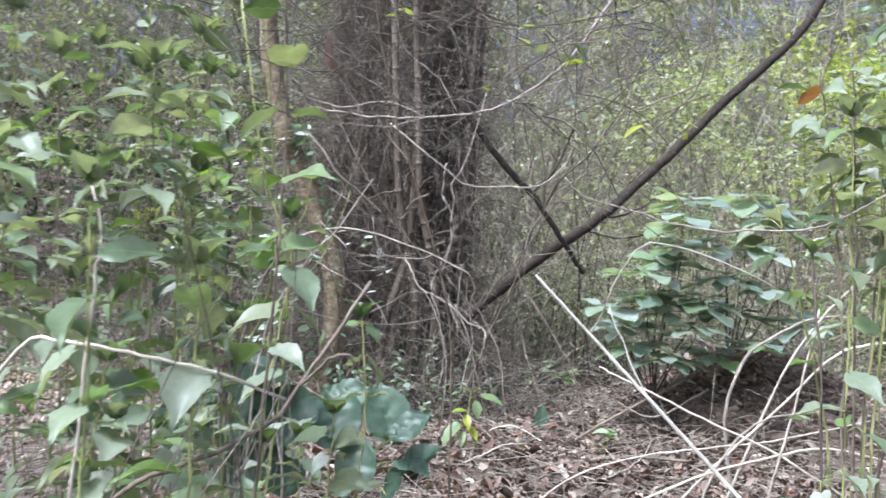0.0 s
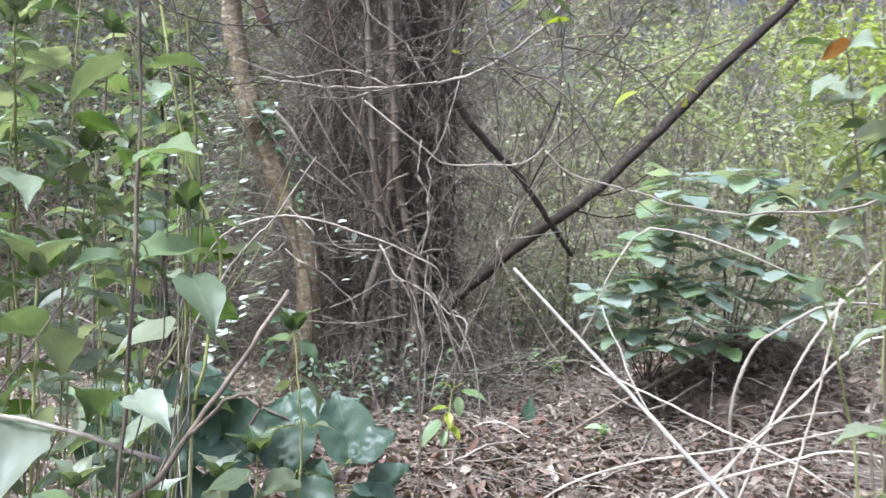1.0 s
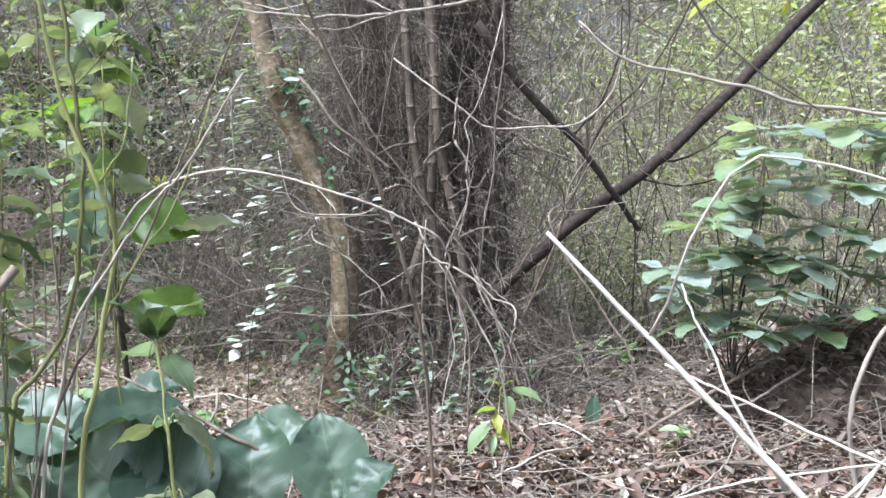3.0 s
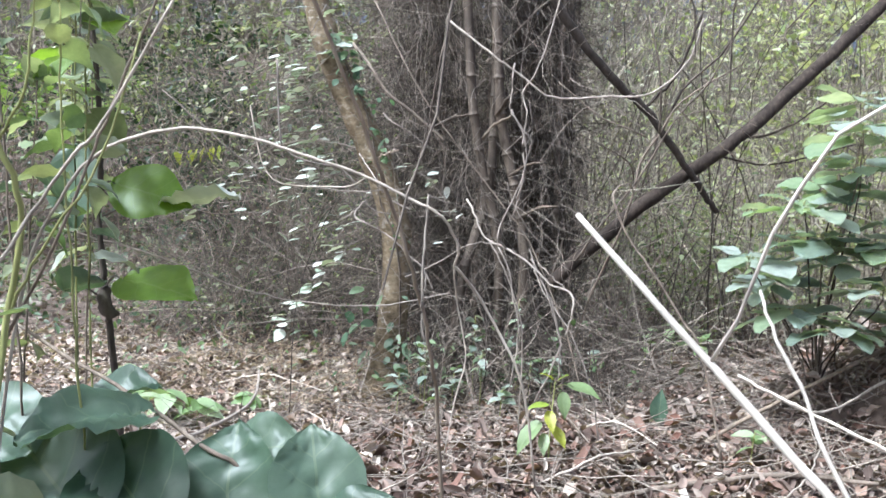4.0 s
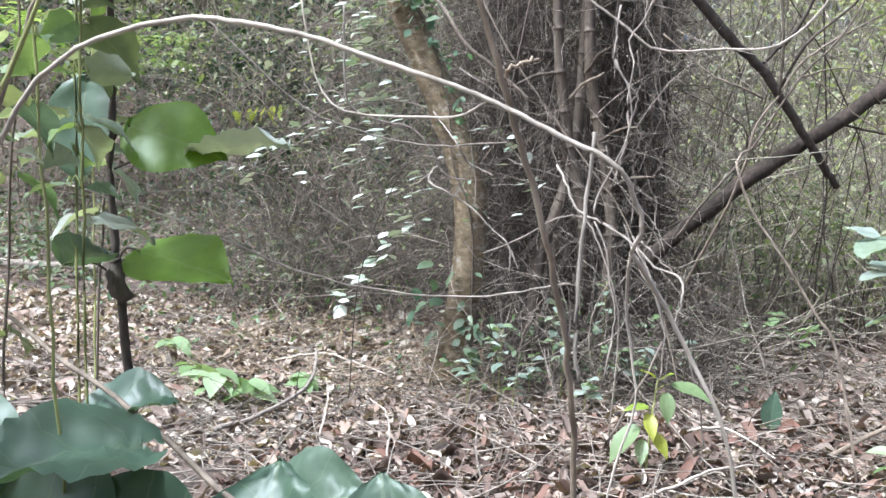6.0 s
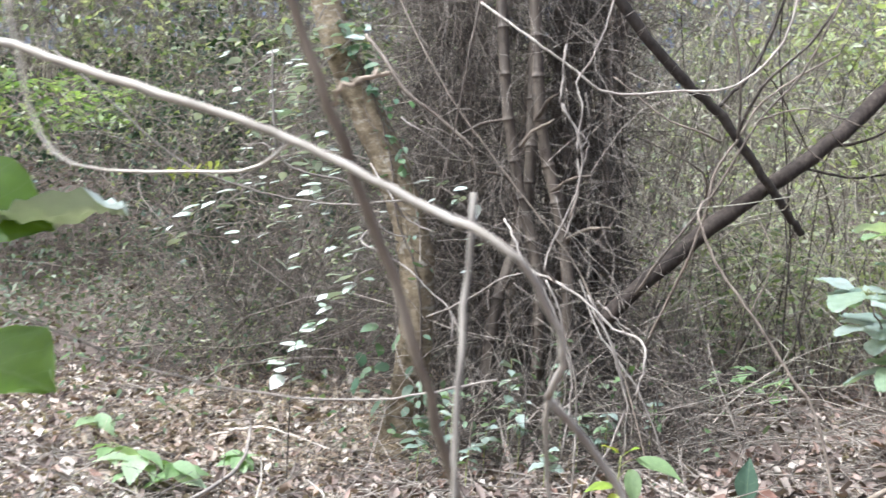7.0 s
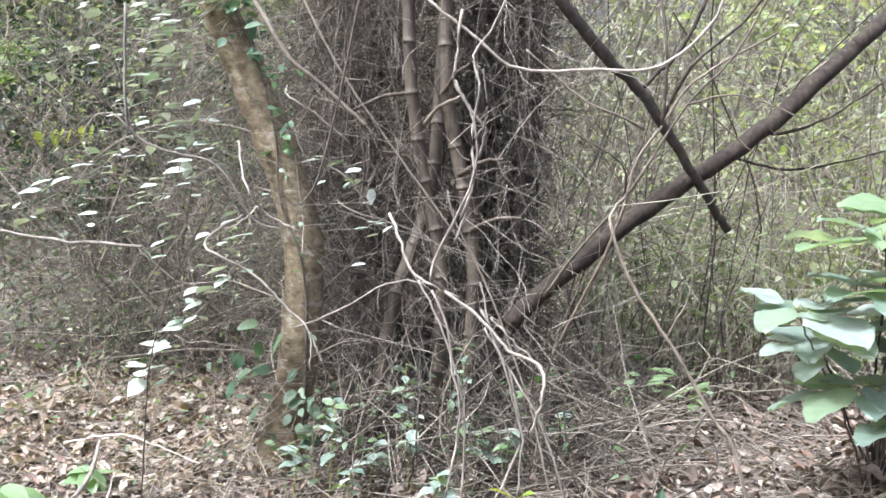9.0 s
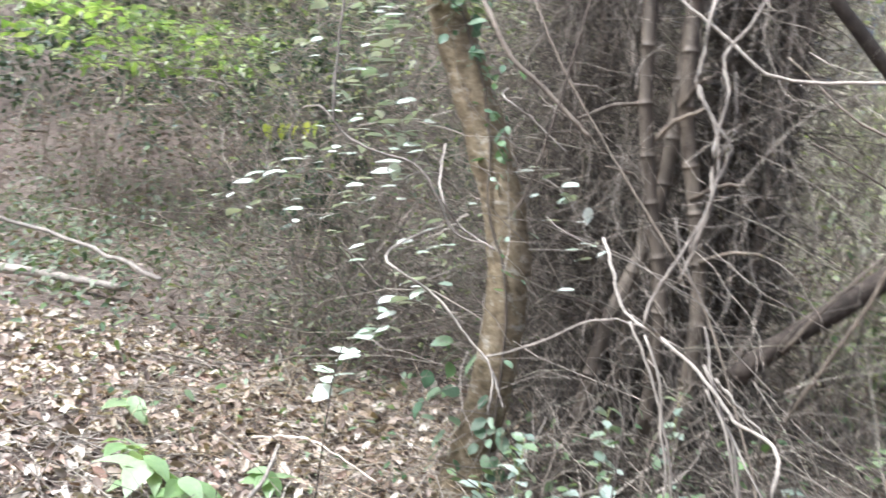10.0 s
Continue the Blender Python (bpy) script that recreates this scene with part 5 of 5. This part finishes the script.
# ---- seedlings on the litter ----
def seedling(at, height, count, size, meshes, label, top=0.0):
    base = np.array([at[0], at[1], float(ground_height(*at))])
    p = plant("seedling", base, label, "seedling", "seedlings on the forest floor")
    stem = put("stem", stem_mesh("stem", [(0, 0, -0.02), (0.01, 0, height * 0.6), (0.02, 0, height)], 0.004, 0.0025, MAT_STEM, 10, 6), p)
    for i in range(count):
        a = i * 2.4 + rng.normal(0, 0.3)
        z = height * (1 - 0.5 * i / count)
        put("leaf", meshes[i % len(meshes)], stem, leaf_pose((0.015, 0, z), (math.cos(a), math.sin(a) - 0.2, rng.normal(0.0, 0.25)), size * (0.7 + 0.5 * rng.random()), rng.normal(0, 0.3)))
    return p


LIGHT = "small seedling with fresh light green leaves in the litter"
for at, h, c, s in (((-2.25, 7.35), 0.22, 8, 0.14), ((-2.02, 7.3), 0.20, 8, 0.13), ((-1.86, 7.75), 0.14, 7, 0.13), ((-2.5, 7.5), 0.2, 7, 0.13), ((-2.9, 8.0), 0.2, 6, 0.12),
                    ((1.05, 9.3), 0.35, 9, 0.14), ((1.25, 9.2), 0.28, 8, 0.13), ((0.85, 9.4), 0.3, 8, 0.12), ((1.2, 6.75), 0.2, 5, 0.12), ((-0.5, 7.9), 0.25, 6, 0.10), ((-0.3, 7.8), 0.4, 7, 0.09), ((0.0, 8.0), 0.3, 7, 0.09), ((-0.65, 7.7), 0.5, 8, 0.09), ((-0.15, 7.6), 0.2, 6, 0.09), ((-0.75, 8.1), 0.45, 9, 0.08), ((-0.4, 8.2), 0.6, 10, 0.08), ((0.15, 7.9), 0.35, 8, 0.08), ((-0.1, 8.2), 0.7, 10, 0.07), ((-0.85, 7.8), 0.3, 7, 0.09), ((0.4, 8.3), 0.3, 8, 0.08), ((-0.55, 7.6), 0.22, 6, 0.08)):
    seedling(at, h, c, s * (1.3 if at[0] < -1 else 1.0), SEEDL if at[0] < -1 or at[0] > 0.7 else BUSHL, LIGHT)
sp = np.array([0.19, 6.65, 0.0])
sprout = plant("young_sprout", sp, "young sprout with drooping green and yellow leaves", "sprout")
put("stem", stem_mesh("stem", [(0, 0, -0.02), (0.01, 0, 0.2), (0.03, 0, 0.45)], 0.006, 0.004, MAT_STEM, 10, 6), sprout)
for (x, z), way, s, meshes, roll in (((0.09, 0.44), (0.95, -0.3, -0.12), 0.22, SPROUTL, 0.2), ((0.07, 0.40), (0.12, -0.45, -0.85), 0.16, SPROUTL, 0.1), ((-0.04, 0.24), (-0.62, -0.35, -0.6), 0.24, SPROUTL, -0.3), ((0.0, 0.33), (-0.75, -0.4, 0.05), 0.14, YELL, -0.3),
                                     ((0.0, 0.30), (0.2, -0.7, -0.6), 0.15, YELL, 0.2), ((0.02, 0.46), (-0.5, -0.4, 0.5), 0.11, YELL, 0.0), ((0.05, 0.46), (0.4, -0.5, 0.5), 0.10, YELL, 0.3), ((0.02, 0.22), (0.5, -0.5, -0.5), 0.16, YELL, 0.2), ((-0.02, 0.18), (0.0, -0.6, -0.6), 0.14, SPROUTL, 0.0)):
    put("leaf_stalk", stem_mesh("leaf_stalk", [(0.02, 0, z - 0.04), ((x + 0.02) / 2, 0, z - 0.01), (x, 0, z)], 0.002, 0.0015, MAT_STEM, 6, 4), sprout)
    put("leaf", meshes[int(10 * s) % len(meshes)], sprout, leaf_pose((x, 0, z), way, 0.85 * s, roll))
dl = plant("standing_leaf", (0.80, 7.36, 0.05), "single dark green leaf standing upright in the litter", "leaf")
put("blade", leaf_variants("blade", MAT_BIGLEAF, 1, 0.60, sections=14, cols=3, droop=0.1, fold=0.45, peak=0.8, tip=1.2, point=0.7)[0], dl, leaf_pose((0.0, 0, 0.02), (0.06, 0.12, 1), 0.205, 0.1))
put("stalk", stem_mesh("stalk", [(0.01, 0.01, -0.08), (0.003, 0.003, -0.03), (0, 0, 0.03)], 0.004, 0.003, MAT_STEM, 8, 5), dl)
yl = plant("yellow_sprig", (-3.1, 9.8, 2.2), "small twig with drooping yellow-green leaves", "twig")
put("twig", stem_mesh("twig", [(0.9, 0.3, 0.5), (0.4, 0.1, 0.1), (0.0, 0, -0.5)], 0.005, 0.003, MAT_VINE, 12, 5), yl)
for i in range(7):
    put("leaf", YELL[i % 3], yl, leaf_pose((-0.25 + 0.07 * i, 0, -0.5 + 0.01 * i), (rng.normal(0, 0.4), -0.3, -0.8), 0.14, rng.normal(0, 0.4)))


# ---- the earth bank with roots ----
def bank_height(x, y):
    """The low bank under the bush: a rounded heap, steeper in front."""
    q = ((x - 2.6) / 1.1) ** 2 + (np.where(y < 7.75, (y - 7.75) / 0.75, (y - 7.75) / 1.0)) ** 2
    return ground_height(x, y) - 0.08 + 0.42 * np.clip(1 - q, 0, 1) ** 0.6


def build_mound():
    base = np.array([2.6, 7.75, 0.0])
    md = thing("earth_mound", base, "low bank of brown earth strewn with dry leaves and dead twigs", "mound")
    n = 110
    X, Y = np.meshgrid(np.linspace(1.4, 3.8, n), np.linspace(6.9, 8.8, n))
    Z = bank_height(X, Y)
    for i in range(n):
        for j in range(n):
            q = Vector((X[i, j], Y[i, j], 0.0))
            Z[i, j] += 0.10 * noise.noise(q * 2.3) + 0.05 * noise.noise(q * 6.1) + 0.03 * noise.noise(q * 15)
    k = (np.arange(n - 1)[:, None] * n + np.arange(n - 1)[None]).reshape(-1)
    F = np.stack([k, k + 1, k + n + 1, k + n], -1)
    put("soil", mesh_from("soil", np.stack([X - base[0], Y - base[1], Z], -1).reshape(-1, 3), F, MAT_EARTH), md)
    N = 2600
    x, y = uniform(1.5, 3.7, N), uniform(7.0, 8.6, N)
    a = rng.random(N) * 6.283
    P = np.stack([x - base[0], y - base[1], bank_height(x, y) + uniform(0.01, 0.09, N)], -1)
    tagged(put("fallen_leaves", leaf_cloud("fallen_leaves", MAT_LITTERS, P, np.stack([np.cos(a), np.sin(a), rng.normal(-0.1, 0.4, N)], -1), 0.035 + 0.08 * rng.random(N) ** 1.6, leaf_shape(0.45, 5, 1, 0.7, -0.4, 0.1, seed=9), rng.normal(0, 0.8, N)), md), kind="stuff")
    N = 420
    x, y = uniform(1.5, 3.5, N), uniform(7.0, 8.2, N)
    a = rng.random(N) * 6.283
    P = wander(N, 8, np.stack([x - base[0], y - base[1], bank_height(x, y) + 0.02], -1), np.stack([np.cos(a), -0.3 + 0.6 * np.sin(a), np.abs(rng.normal(0.1, 0.3, N))], -1), uniform(0.2, 0.8, N), 0.25, 0.05)
    tagged(put("root_mass", twig_mesh("root_mass", MAT_DEADTWIG, P, uniform(0.0015, 0.006, N), uniform(0.001, 0.002, N), 4), md), kind="stuff")


build_mound()


# ---- the thicket behind ----
def thicket(name, N, box, height, r, mat, label, tilt=0.22, n=8, bend=0.12):
    """Uncountable thin culms and twigs rising from the ground in a stretch of the plan."""
    x, y = uniform(box[0], box[1], N), uniform(box[2], box[3], N)
    start = np.stack([x, y, ground_height(x, y) - 0.05], -1)
    way = np.stack([rng.normal(0, tilt, N), rng.normal(0, tilt, N), np.ones(N)], -1)
    P = wander(N, n, start, way, uniform(height[0], height[1], N), bend)
    return tagged(put(name, twig_mesh(name, mat, P, uniform(r[0], r[1], N), uniform(r[0], r[1], N) * 0.4)), label, "thicket", kind="stuff")


def tangle(name, N, box, zs, length, r, mat, label, bend=0.3, n=8, sag=0.03):
    x, y = uniform(box[0], box[1], N), uniform(box[2], box[3], N)
    z = ground_height(x, y) + zs[0] + (zs[1] - zs[0]) * rng.random(N) ** 1.4
    P = wander(N, n, np.stack([x, y, z], -1), rng.normal(0, 1, (N, 3)), uniform(length[0], length[1], N), bend, sag)
    return tagged(put(name, twig_mesh(name, mat, P, uniform(r[0], r[1], N), uniform(r[0], r[1], N) * 0.4)), label, "thicket", kind="stuff")


def foliage(name, N, box, zs, size, mat, label, template=None, clumps=0):
    if clumps:
        c = np.stack([uniform(box[0], box[1], clumps), uniform(box[2], box[3], clumps), uniform(zs[0], zs[1], clumps)], -1)
        P = c[rng.integers(clumps, size=N)] + rng.normal(0, 0.22, (N, 3))
    else:
        P = np.stack([uniform(box[0], box[1], N), uniform(box[2], box[3], N), uniform(zs[0], zs[1], N)], -1)
    P[:, 2] += ground_height(P[:, 0], P[:, 1])
    D = rng.normal(0, 1, (N, 3)) * (1, 1, 0.5) + (0, -0.2, -0.25)
    return tagged(put(name, leaf_cloud(name, mat, P, D, uniform(size[0], size[1], N), template or TINY, rng.normal(0, 0.5, N))), label, "foliage", kind="stuff")


TINY = leaf_shape(0.55, 3, 1, 0.2, 0.3, 0.02)
thicket("thicket_culms", 640, (-0.3, 4.6, 9.6, 13.0), (1.2, 4.8), (0.002, 0.008), MAT_CULMS, "stand of thin crooked dry olive-brown stems", 0.42, n=10, bend=0.3)
foliage("thicket_undergrowth", 5200, (0.5, 5.2, 9.5, 12.4), (0.03, 1.2), (0.03, 0.085), MAT_FARLEAF, "low green undergrowth behind the thicket", clumps=120)
thicket("thicket_culms", 330, (-3.6, -0.6, 10.0, 13.0), (0.8, 4.5), (0.003, 0.009), MAT_DEADTWIG, "stand of thin crooked dry grey stems", 0.45, bend=0.25)
thicket("far_stems", 1500, (-2.5, 18, 14, 30), (3, 9), (0.006, 0.028), MAT_CULMS, "hazy far stand of thin woodland stems", 0.15)
tangle("twig_tangle", 1100, (-3.9, -0.9, 9.2, 11.4), (0.0, 2.6), (0.3, 1.3), (0.0015, 0.005), MAT_DEADTWIG, "grey tangle of thin dead twigs")
tangle("twig_tangle", 1500, (-3.9, -0.9, 9.2, 11.4), (0.0, 2.4), (0.3, 1.3), (0.0015, 0.005), MAT_DARKTWIG, "brown tangle of thin dead twigs")
tangle("twig_tangle", 1250, (0.0, 4.0, 9.5, 12.0), (0.0, 4.6), (0.3, 1.5), (0.0012, 0.004), MAT_DEADTWIG, "grey tangle of thin dead twigs")
tangle("low_twigs", 850, (-0.8, 0.8, 7.8, 9.2), (0.0, 0.5), (0.2, 0.8), (0.0015, 0.006), MAT_DARKTWIG, "heap of dead twigs at the foot of the bamboo", 0.2)
tangle("hanging_twigs", 330, (-1.0, 0.35, 7.8, 8.9), (0.5, 3.8), (0.3, 1.2), (0.0012, 0.0032), MAT_DEADTWIG, "loose dead twigs hanging before the bamboo", 0.25)
MAT_STRAW = bark_material("dry_straw", (0.30, 0.235, 0.155), (0.46, 0.375, 0.26), (0.62, 0.53, 0.40), 60, (1, 1, 1), 0.8, 0.2, random_from="island")
tangle("dry_straw", 520, (-2.9, -0.7, 7.7, 9.3), (0.01, 0.22), (0.15, 0.5), (0.001, 0.0028), MAT_STRAW, "tan dry grass stalks round the foot of the tree", 0.12, 5, 0.06)
tangle("pale_fallen_twigs", 300, (-0.8, 0.95, 7.7, 8.9), (0.02, 0.38), (0.3, 1.0), (0.002, 0.0055), MAT_DEADTWIG, "pale fallen twigs fanned round the bamboo", 0.1, 7, 0.05)
# These nearer leaves also take the haze-pale colour, to brighten the thicket.
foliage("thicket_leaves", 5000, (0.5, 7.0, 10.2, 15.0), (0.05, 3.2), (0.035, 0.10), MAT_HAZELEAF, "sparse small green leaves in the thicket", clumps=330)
foliage("hillside_herbs", 9500, (-13.0, -1.8, 9.8, 20.0), (0.02, 0.4), (0.03, 0.10), MAT_HERB, "low green herbs and small leaves on the bank", clumps=620)
thicket("shrub_stems", 60, (-9.4, -5.4, 12.6, 14.0), (1.6, 2.8), (0.004, 0.012), MAT_BROWNCANE, "slender brown stems of the bright shrub", 0.25)
foliage("thicket_leaves", 3500, (-3.8, -1.0, 9.3, 11.5), (0.1, 2.6), (0.02, 0.06), MAT_FARLEAF, "small green leaves among the dead twigs", clumps=120)
foliage("yellowing_shrub", 6800, (1.5, 7.4, 10.8, 14.0), (0.1, 3.8), (0.05, 0.13), MAT_YELLOWFAR, "pale yellow-green shrub foliage, light painted into its colour", clumps=75)
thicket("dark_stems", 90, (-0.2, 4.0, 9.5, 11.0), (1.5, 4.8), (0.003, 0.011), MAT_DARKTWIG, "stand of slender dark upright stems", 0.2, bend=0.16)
# Sunlit look of this shrub and the next leaves is in their colour.
foliage("sunlit_shrub", 1700, (4.3, 6.6, 11.4, 12.8), (2.0, 4.2), (0.08, 0.16), MAT_SUNLEAF, "yellow-green shrub behind the thicket, sunlight painted into its colour", clumps=34)
foliage("thicket_light_leaves", 4600, (0.3, 6.0, 11.5, 14.5), (0.1, 4.6), (0.03, 0.09), MAT_YELLOWFAR, "scattered pale green leaves in the thicket, sunlight painted in", clumps=260)
N = 640
tier = np.stack([uniform(-9.6, -5.6, 26), uniform(12.5, 13.9, 26), uniform(2.35, 3.05, 26)], -1)
P = tier[rng.integers(26, size=N)] + rng.normal(0, 1, (N, 3)) * (0.27, 0.22, 0.045)
tagged(put("bright_shrub", leaf_cloud("bright_shrub", MAT_BRIGHTLEAF, P, rng.normal(0, 1, (N, 3)) * (1, 1, 0.25) + (0, -0.3, -0.15), uniform(0.13, 0.25, N), leaf_shape(0.5, 5, 1, 0.2, 0.3, 0.02), rng.normal(0, 0.3, N))), "bright green shrub foliage in level tiers, sunlight painted in", "foliage", kind="stuff")
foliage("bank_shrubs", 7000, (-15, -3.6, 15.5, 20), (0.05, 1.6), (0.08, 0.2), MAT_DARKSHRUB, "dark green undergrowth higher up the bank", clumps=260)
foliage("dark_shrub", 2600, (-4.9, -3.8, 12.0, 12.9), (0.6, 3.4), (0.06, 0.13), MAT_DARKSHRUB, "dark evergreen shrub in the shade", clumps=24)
foliage("upper_leaves", 4200, (-6.0, -1.4, 9.2, 13.0), (1.7, 5.6), (0.04, 0.09), MAT_FARLEAF, "leafy twigs of the shrubs behind the tree", clumps=180)
tangle("upper_twigs", 1900, (-7.5, 3.0, 10.5, 14.0), (1.8, 6.0), (0.5, 1.8), (0.002, 0.006), MAT_DEADTWIG, "grey tangle of high dead twigs")
thicket("far_stems", 700, (-20, -2, 22, 32), (3, 9), (0.008, 0.03), MAT_CULMS, "hazy far stand of thin woodland stems", 0.15)
tangle("far_twigs", 5000, (-22, 22, 17, 30), (0, 9), (1.0, 4.0), (0.005, 0.018), MAT_DEADTWIG, "hazy far tangle of bare woodland twigs")
# Crowns at the top edge, continued unseen to the left to shade the bank.
foliage("canopy_leaves", 15000, (-22, -1.5, 11.5, 22), (4.2, 8.0), (0.08, 0.18), MAT_FARLEAF, "leafy woodland crowns over the bank, partly unseen and added for shade", clumps=620)
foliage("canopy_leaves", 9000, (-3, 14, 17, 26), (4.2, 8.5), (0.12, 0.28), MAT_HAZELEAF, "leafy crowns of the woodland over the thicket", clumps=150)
tangle("canopy_twigs", 3500, (-14, 14, 11.5, 20), (3.0, 8.0), (0.6, 2.5), (0.003, 0.012), MAT_DEADTWIG, "bare twigs of the woodland crowns")
# Far haze comes only from the pale leaf colours.
foliage("far_foliage", 44000, (-22, 22, 22, 33), (0.0, 13), (0.18, 0.5), MAT_HAZELEAF, "far woodland foliage, haze painted into pale leaves", clumps=7000)


# ---- litter and twigs on the ground ----
LIT = [leaf_shape(0.34 + 0.09 * i, 5, 1, 0.5 + 0.4 * (i % 3), 0.7 * (i % 2) - 0.3, 0.13, seed=40 + i) for i in range(4)]
# The first stretch takes the red-brown leaves with shade painted in.
for k, (N, box) in enumerate(((15000, (-1.6, 2.6, 4.4, 7.2)), (14000, (-4.5, 3.5, 6.6, 10.2)), (5000, (-2.2, 2.2, 1.0, 4.8)), (8000, (-5, 6, -5, 4.4)), (16000, (-13, -1.5, 8.5, 20)), (13000, (0, 9, 9, 17)))):
    x, y = uniform(box[0], box[1], N), uniform(box[2], box[3], N)
    P = np.stack([x, y, ground_height(x, y) + uniform(0.0, 0.035, N)], -1)
    a = rng.random(N) * 6.283
    D = np.stack([np.cos(a), np.sin(a), rng.normal(0, 0.28, N)], -1)
    size = (0.028 + 0.075 * rng.random(N) ** 1.7) * (1.0 if k < 3 else 1.35)
    tagged(put("leaf_litter", leaf_cloud("leaf_litter", MAT_SHADELITTER if k == 0 else MAT_LITTERS, P, D, size, LIT[k % 4], rng.normal(0, 0.8, N))), "red-brown fallen leaves, shade painted into their colour" if k == 0 else "dry brown and tan fallen leaves", "leaf litter", kind="stuff")
N = 1600
x, y = uniform(-3.5, 2.6, N), uniform(4.6, 9.2, N)
P = np.stack([x, y, ground_height(x, y) + uniform(0.03, 0.05, N)], -1)
a = rng.random(N) * 6.283
tagged(put("curled_litter", leaf_cloud("curled_litter", MAT_LITTERS, P, np.stack([np.cos(a), np.sin(a), rng.normal(0, 0.3, N)], -1), uniform(0.045, 0.11, N), leaf_shape(0.5, 6, 2, 0.9, -0.6, 0.09, seed=3), rng.normal(0, 0.5, N))), "curled dry leaves on the litter", "leaf litter", kind="stuff")
# Pale leaves strewn mostly on the left imitate a patch of sun.
for N, box in ((4200, (-5.5, -1.2, 6.2, 9.8)), (420, (-1.2, 2.4, 5.2, 7.6))):
    x, y = uniform(box[0], box[1], N), uniform(box[2], box[3], N)
    a = rng.random(N) * 6.283
    P = np.stack([x, y, ground_height(x, y) + uniform(0.025, 0.045, N)], -1)
    tagged(put("pale_litter", leaf_cloud("pale_litter", MAT_SUNLITTER, P, np.stack([np.cos(a), np.sin(a), rng.normal(0, 0.3, N)], -1), 0.03 + 0.10 * rng.random(N) ** 2, LIT[1], rng.normal(0, 0.6, N))), "pale dry leaves on the litter, sunlight painted into their colour", "leaf litter", kind="stuff")
foliage("floor_herbs", 520, (-5.5, -1.3, 7.6, 10.0), (0.02, 0.16), (0.03, 0.09), MAT_CREEPERS, "small scattered green herbs in the litter", clumps=38)
foliage("bank_herbs", 5200, (-9.5, -2.6, 9.8, 14.5), (0.02, 0.4), (0.035, 0.11), MAT_HERB, "grey-green herbs scattered over the bank", clumps=170)
foliage("clump_herbs", 300, (-0.95, 0.6, 7.9, 8.8), (0.02, 0.3), (0.03, 0.065), MAT_CREEPERS, "small ivy-like green leaves round the foot of the bamboo", leaf_shape(0.72, 5, 1, 0.2, 0.3, 0.02, heart=0.4), clumps=46)
N = 3200
x, y = uniform(-3.5, 3.0, N), uniform(4.4, 9.4, N)
a = rng.random(N) * 6.283
P = wander(N, 6, np.stack([x, y, ground_height(x, y) + 0.03], -1), np.stack([np.cos(a), np.sin(a), np.abs(rng.normal(0, 0.12, N))], -1), uniform(0.15, 0.8, N), 0.12, 0.02)
P[:, :, 2] = np.maximum(P[:, :, 2], ground_height(P[:, :, 0], P[:, :, 1]) + 0.01)
tagged(put("ground_twigs", twig_mesh("ground_twigs", MAT_DEADTWIG, P, uniform(0.0015, 0.006, N), uniform(0.001, 0.002, N), 4)), "dead twigs scattered over the leaf litter", "twigs", kind="stuff")
litter_leaf = [mesh_from("leaf", *s, MAT_LITTER) for s in LIT]
for i in range(300):
    x, y = 0.1 + 2.4 * (rng.random() - 0.5), 5.5 + 2.0 * rng.random()
    a = rng.random() * 6.283
    put("leaf", litter_leaf[i % 4], ground, leaf_pose((x, y, float(ground_height(x, y)) + 0.035), (math.cos(a), math.sin(a), rng.normal(0, 0.25)), 0.07 + 0.08 * rng.random(), rng.normal(0, 0.5)))
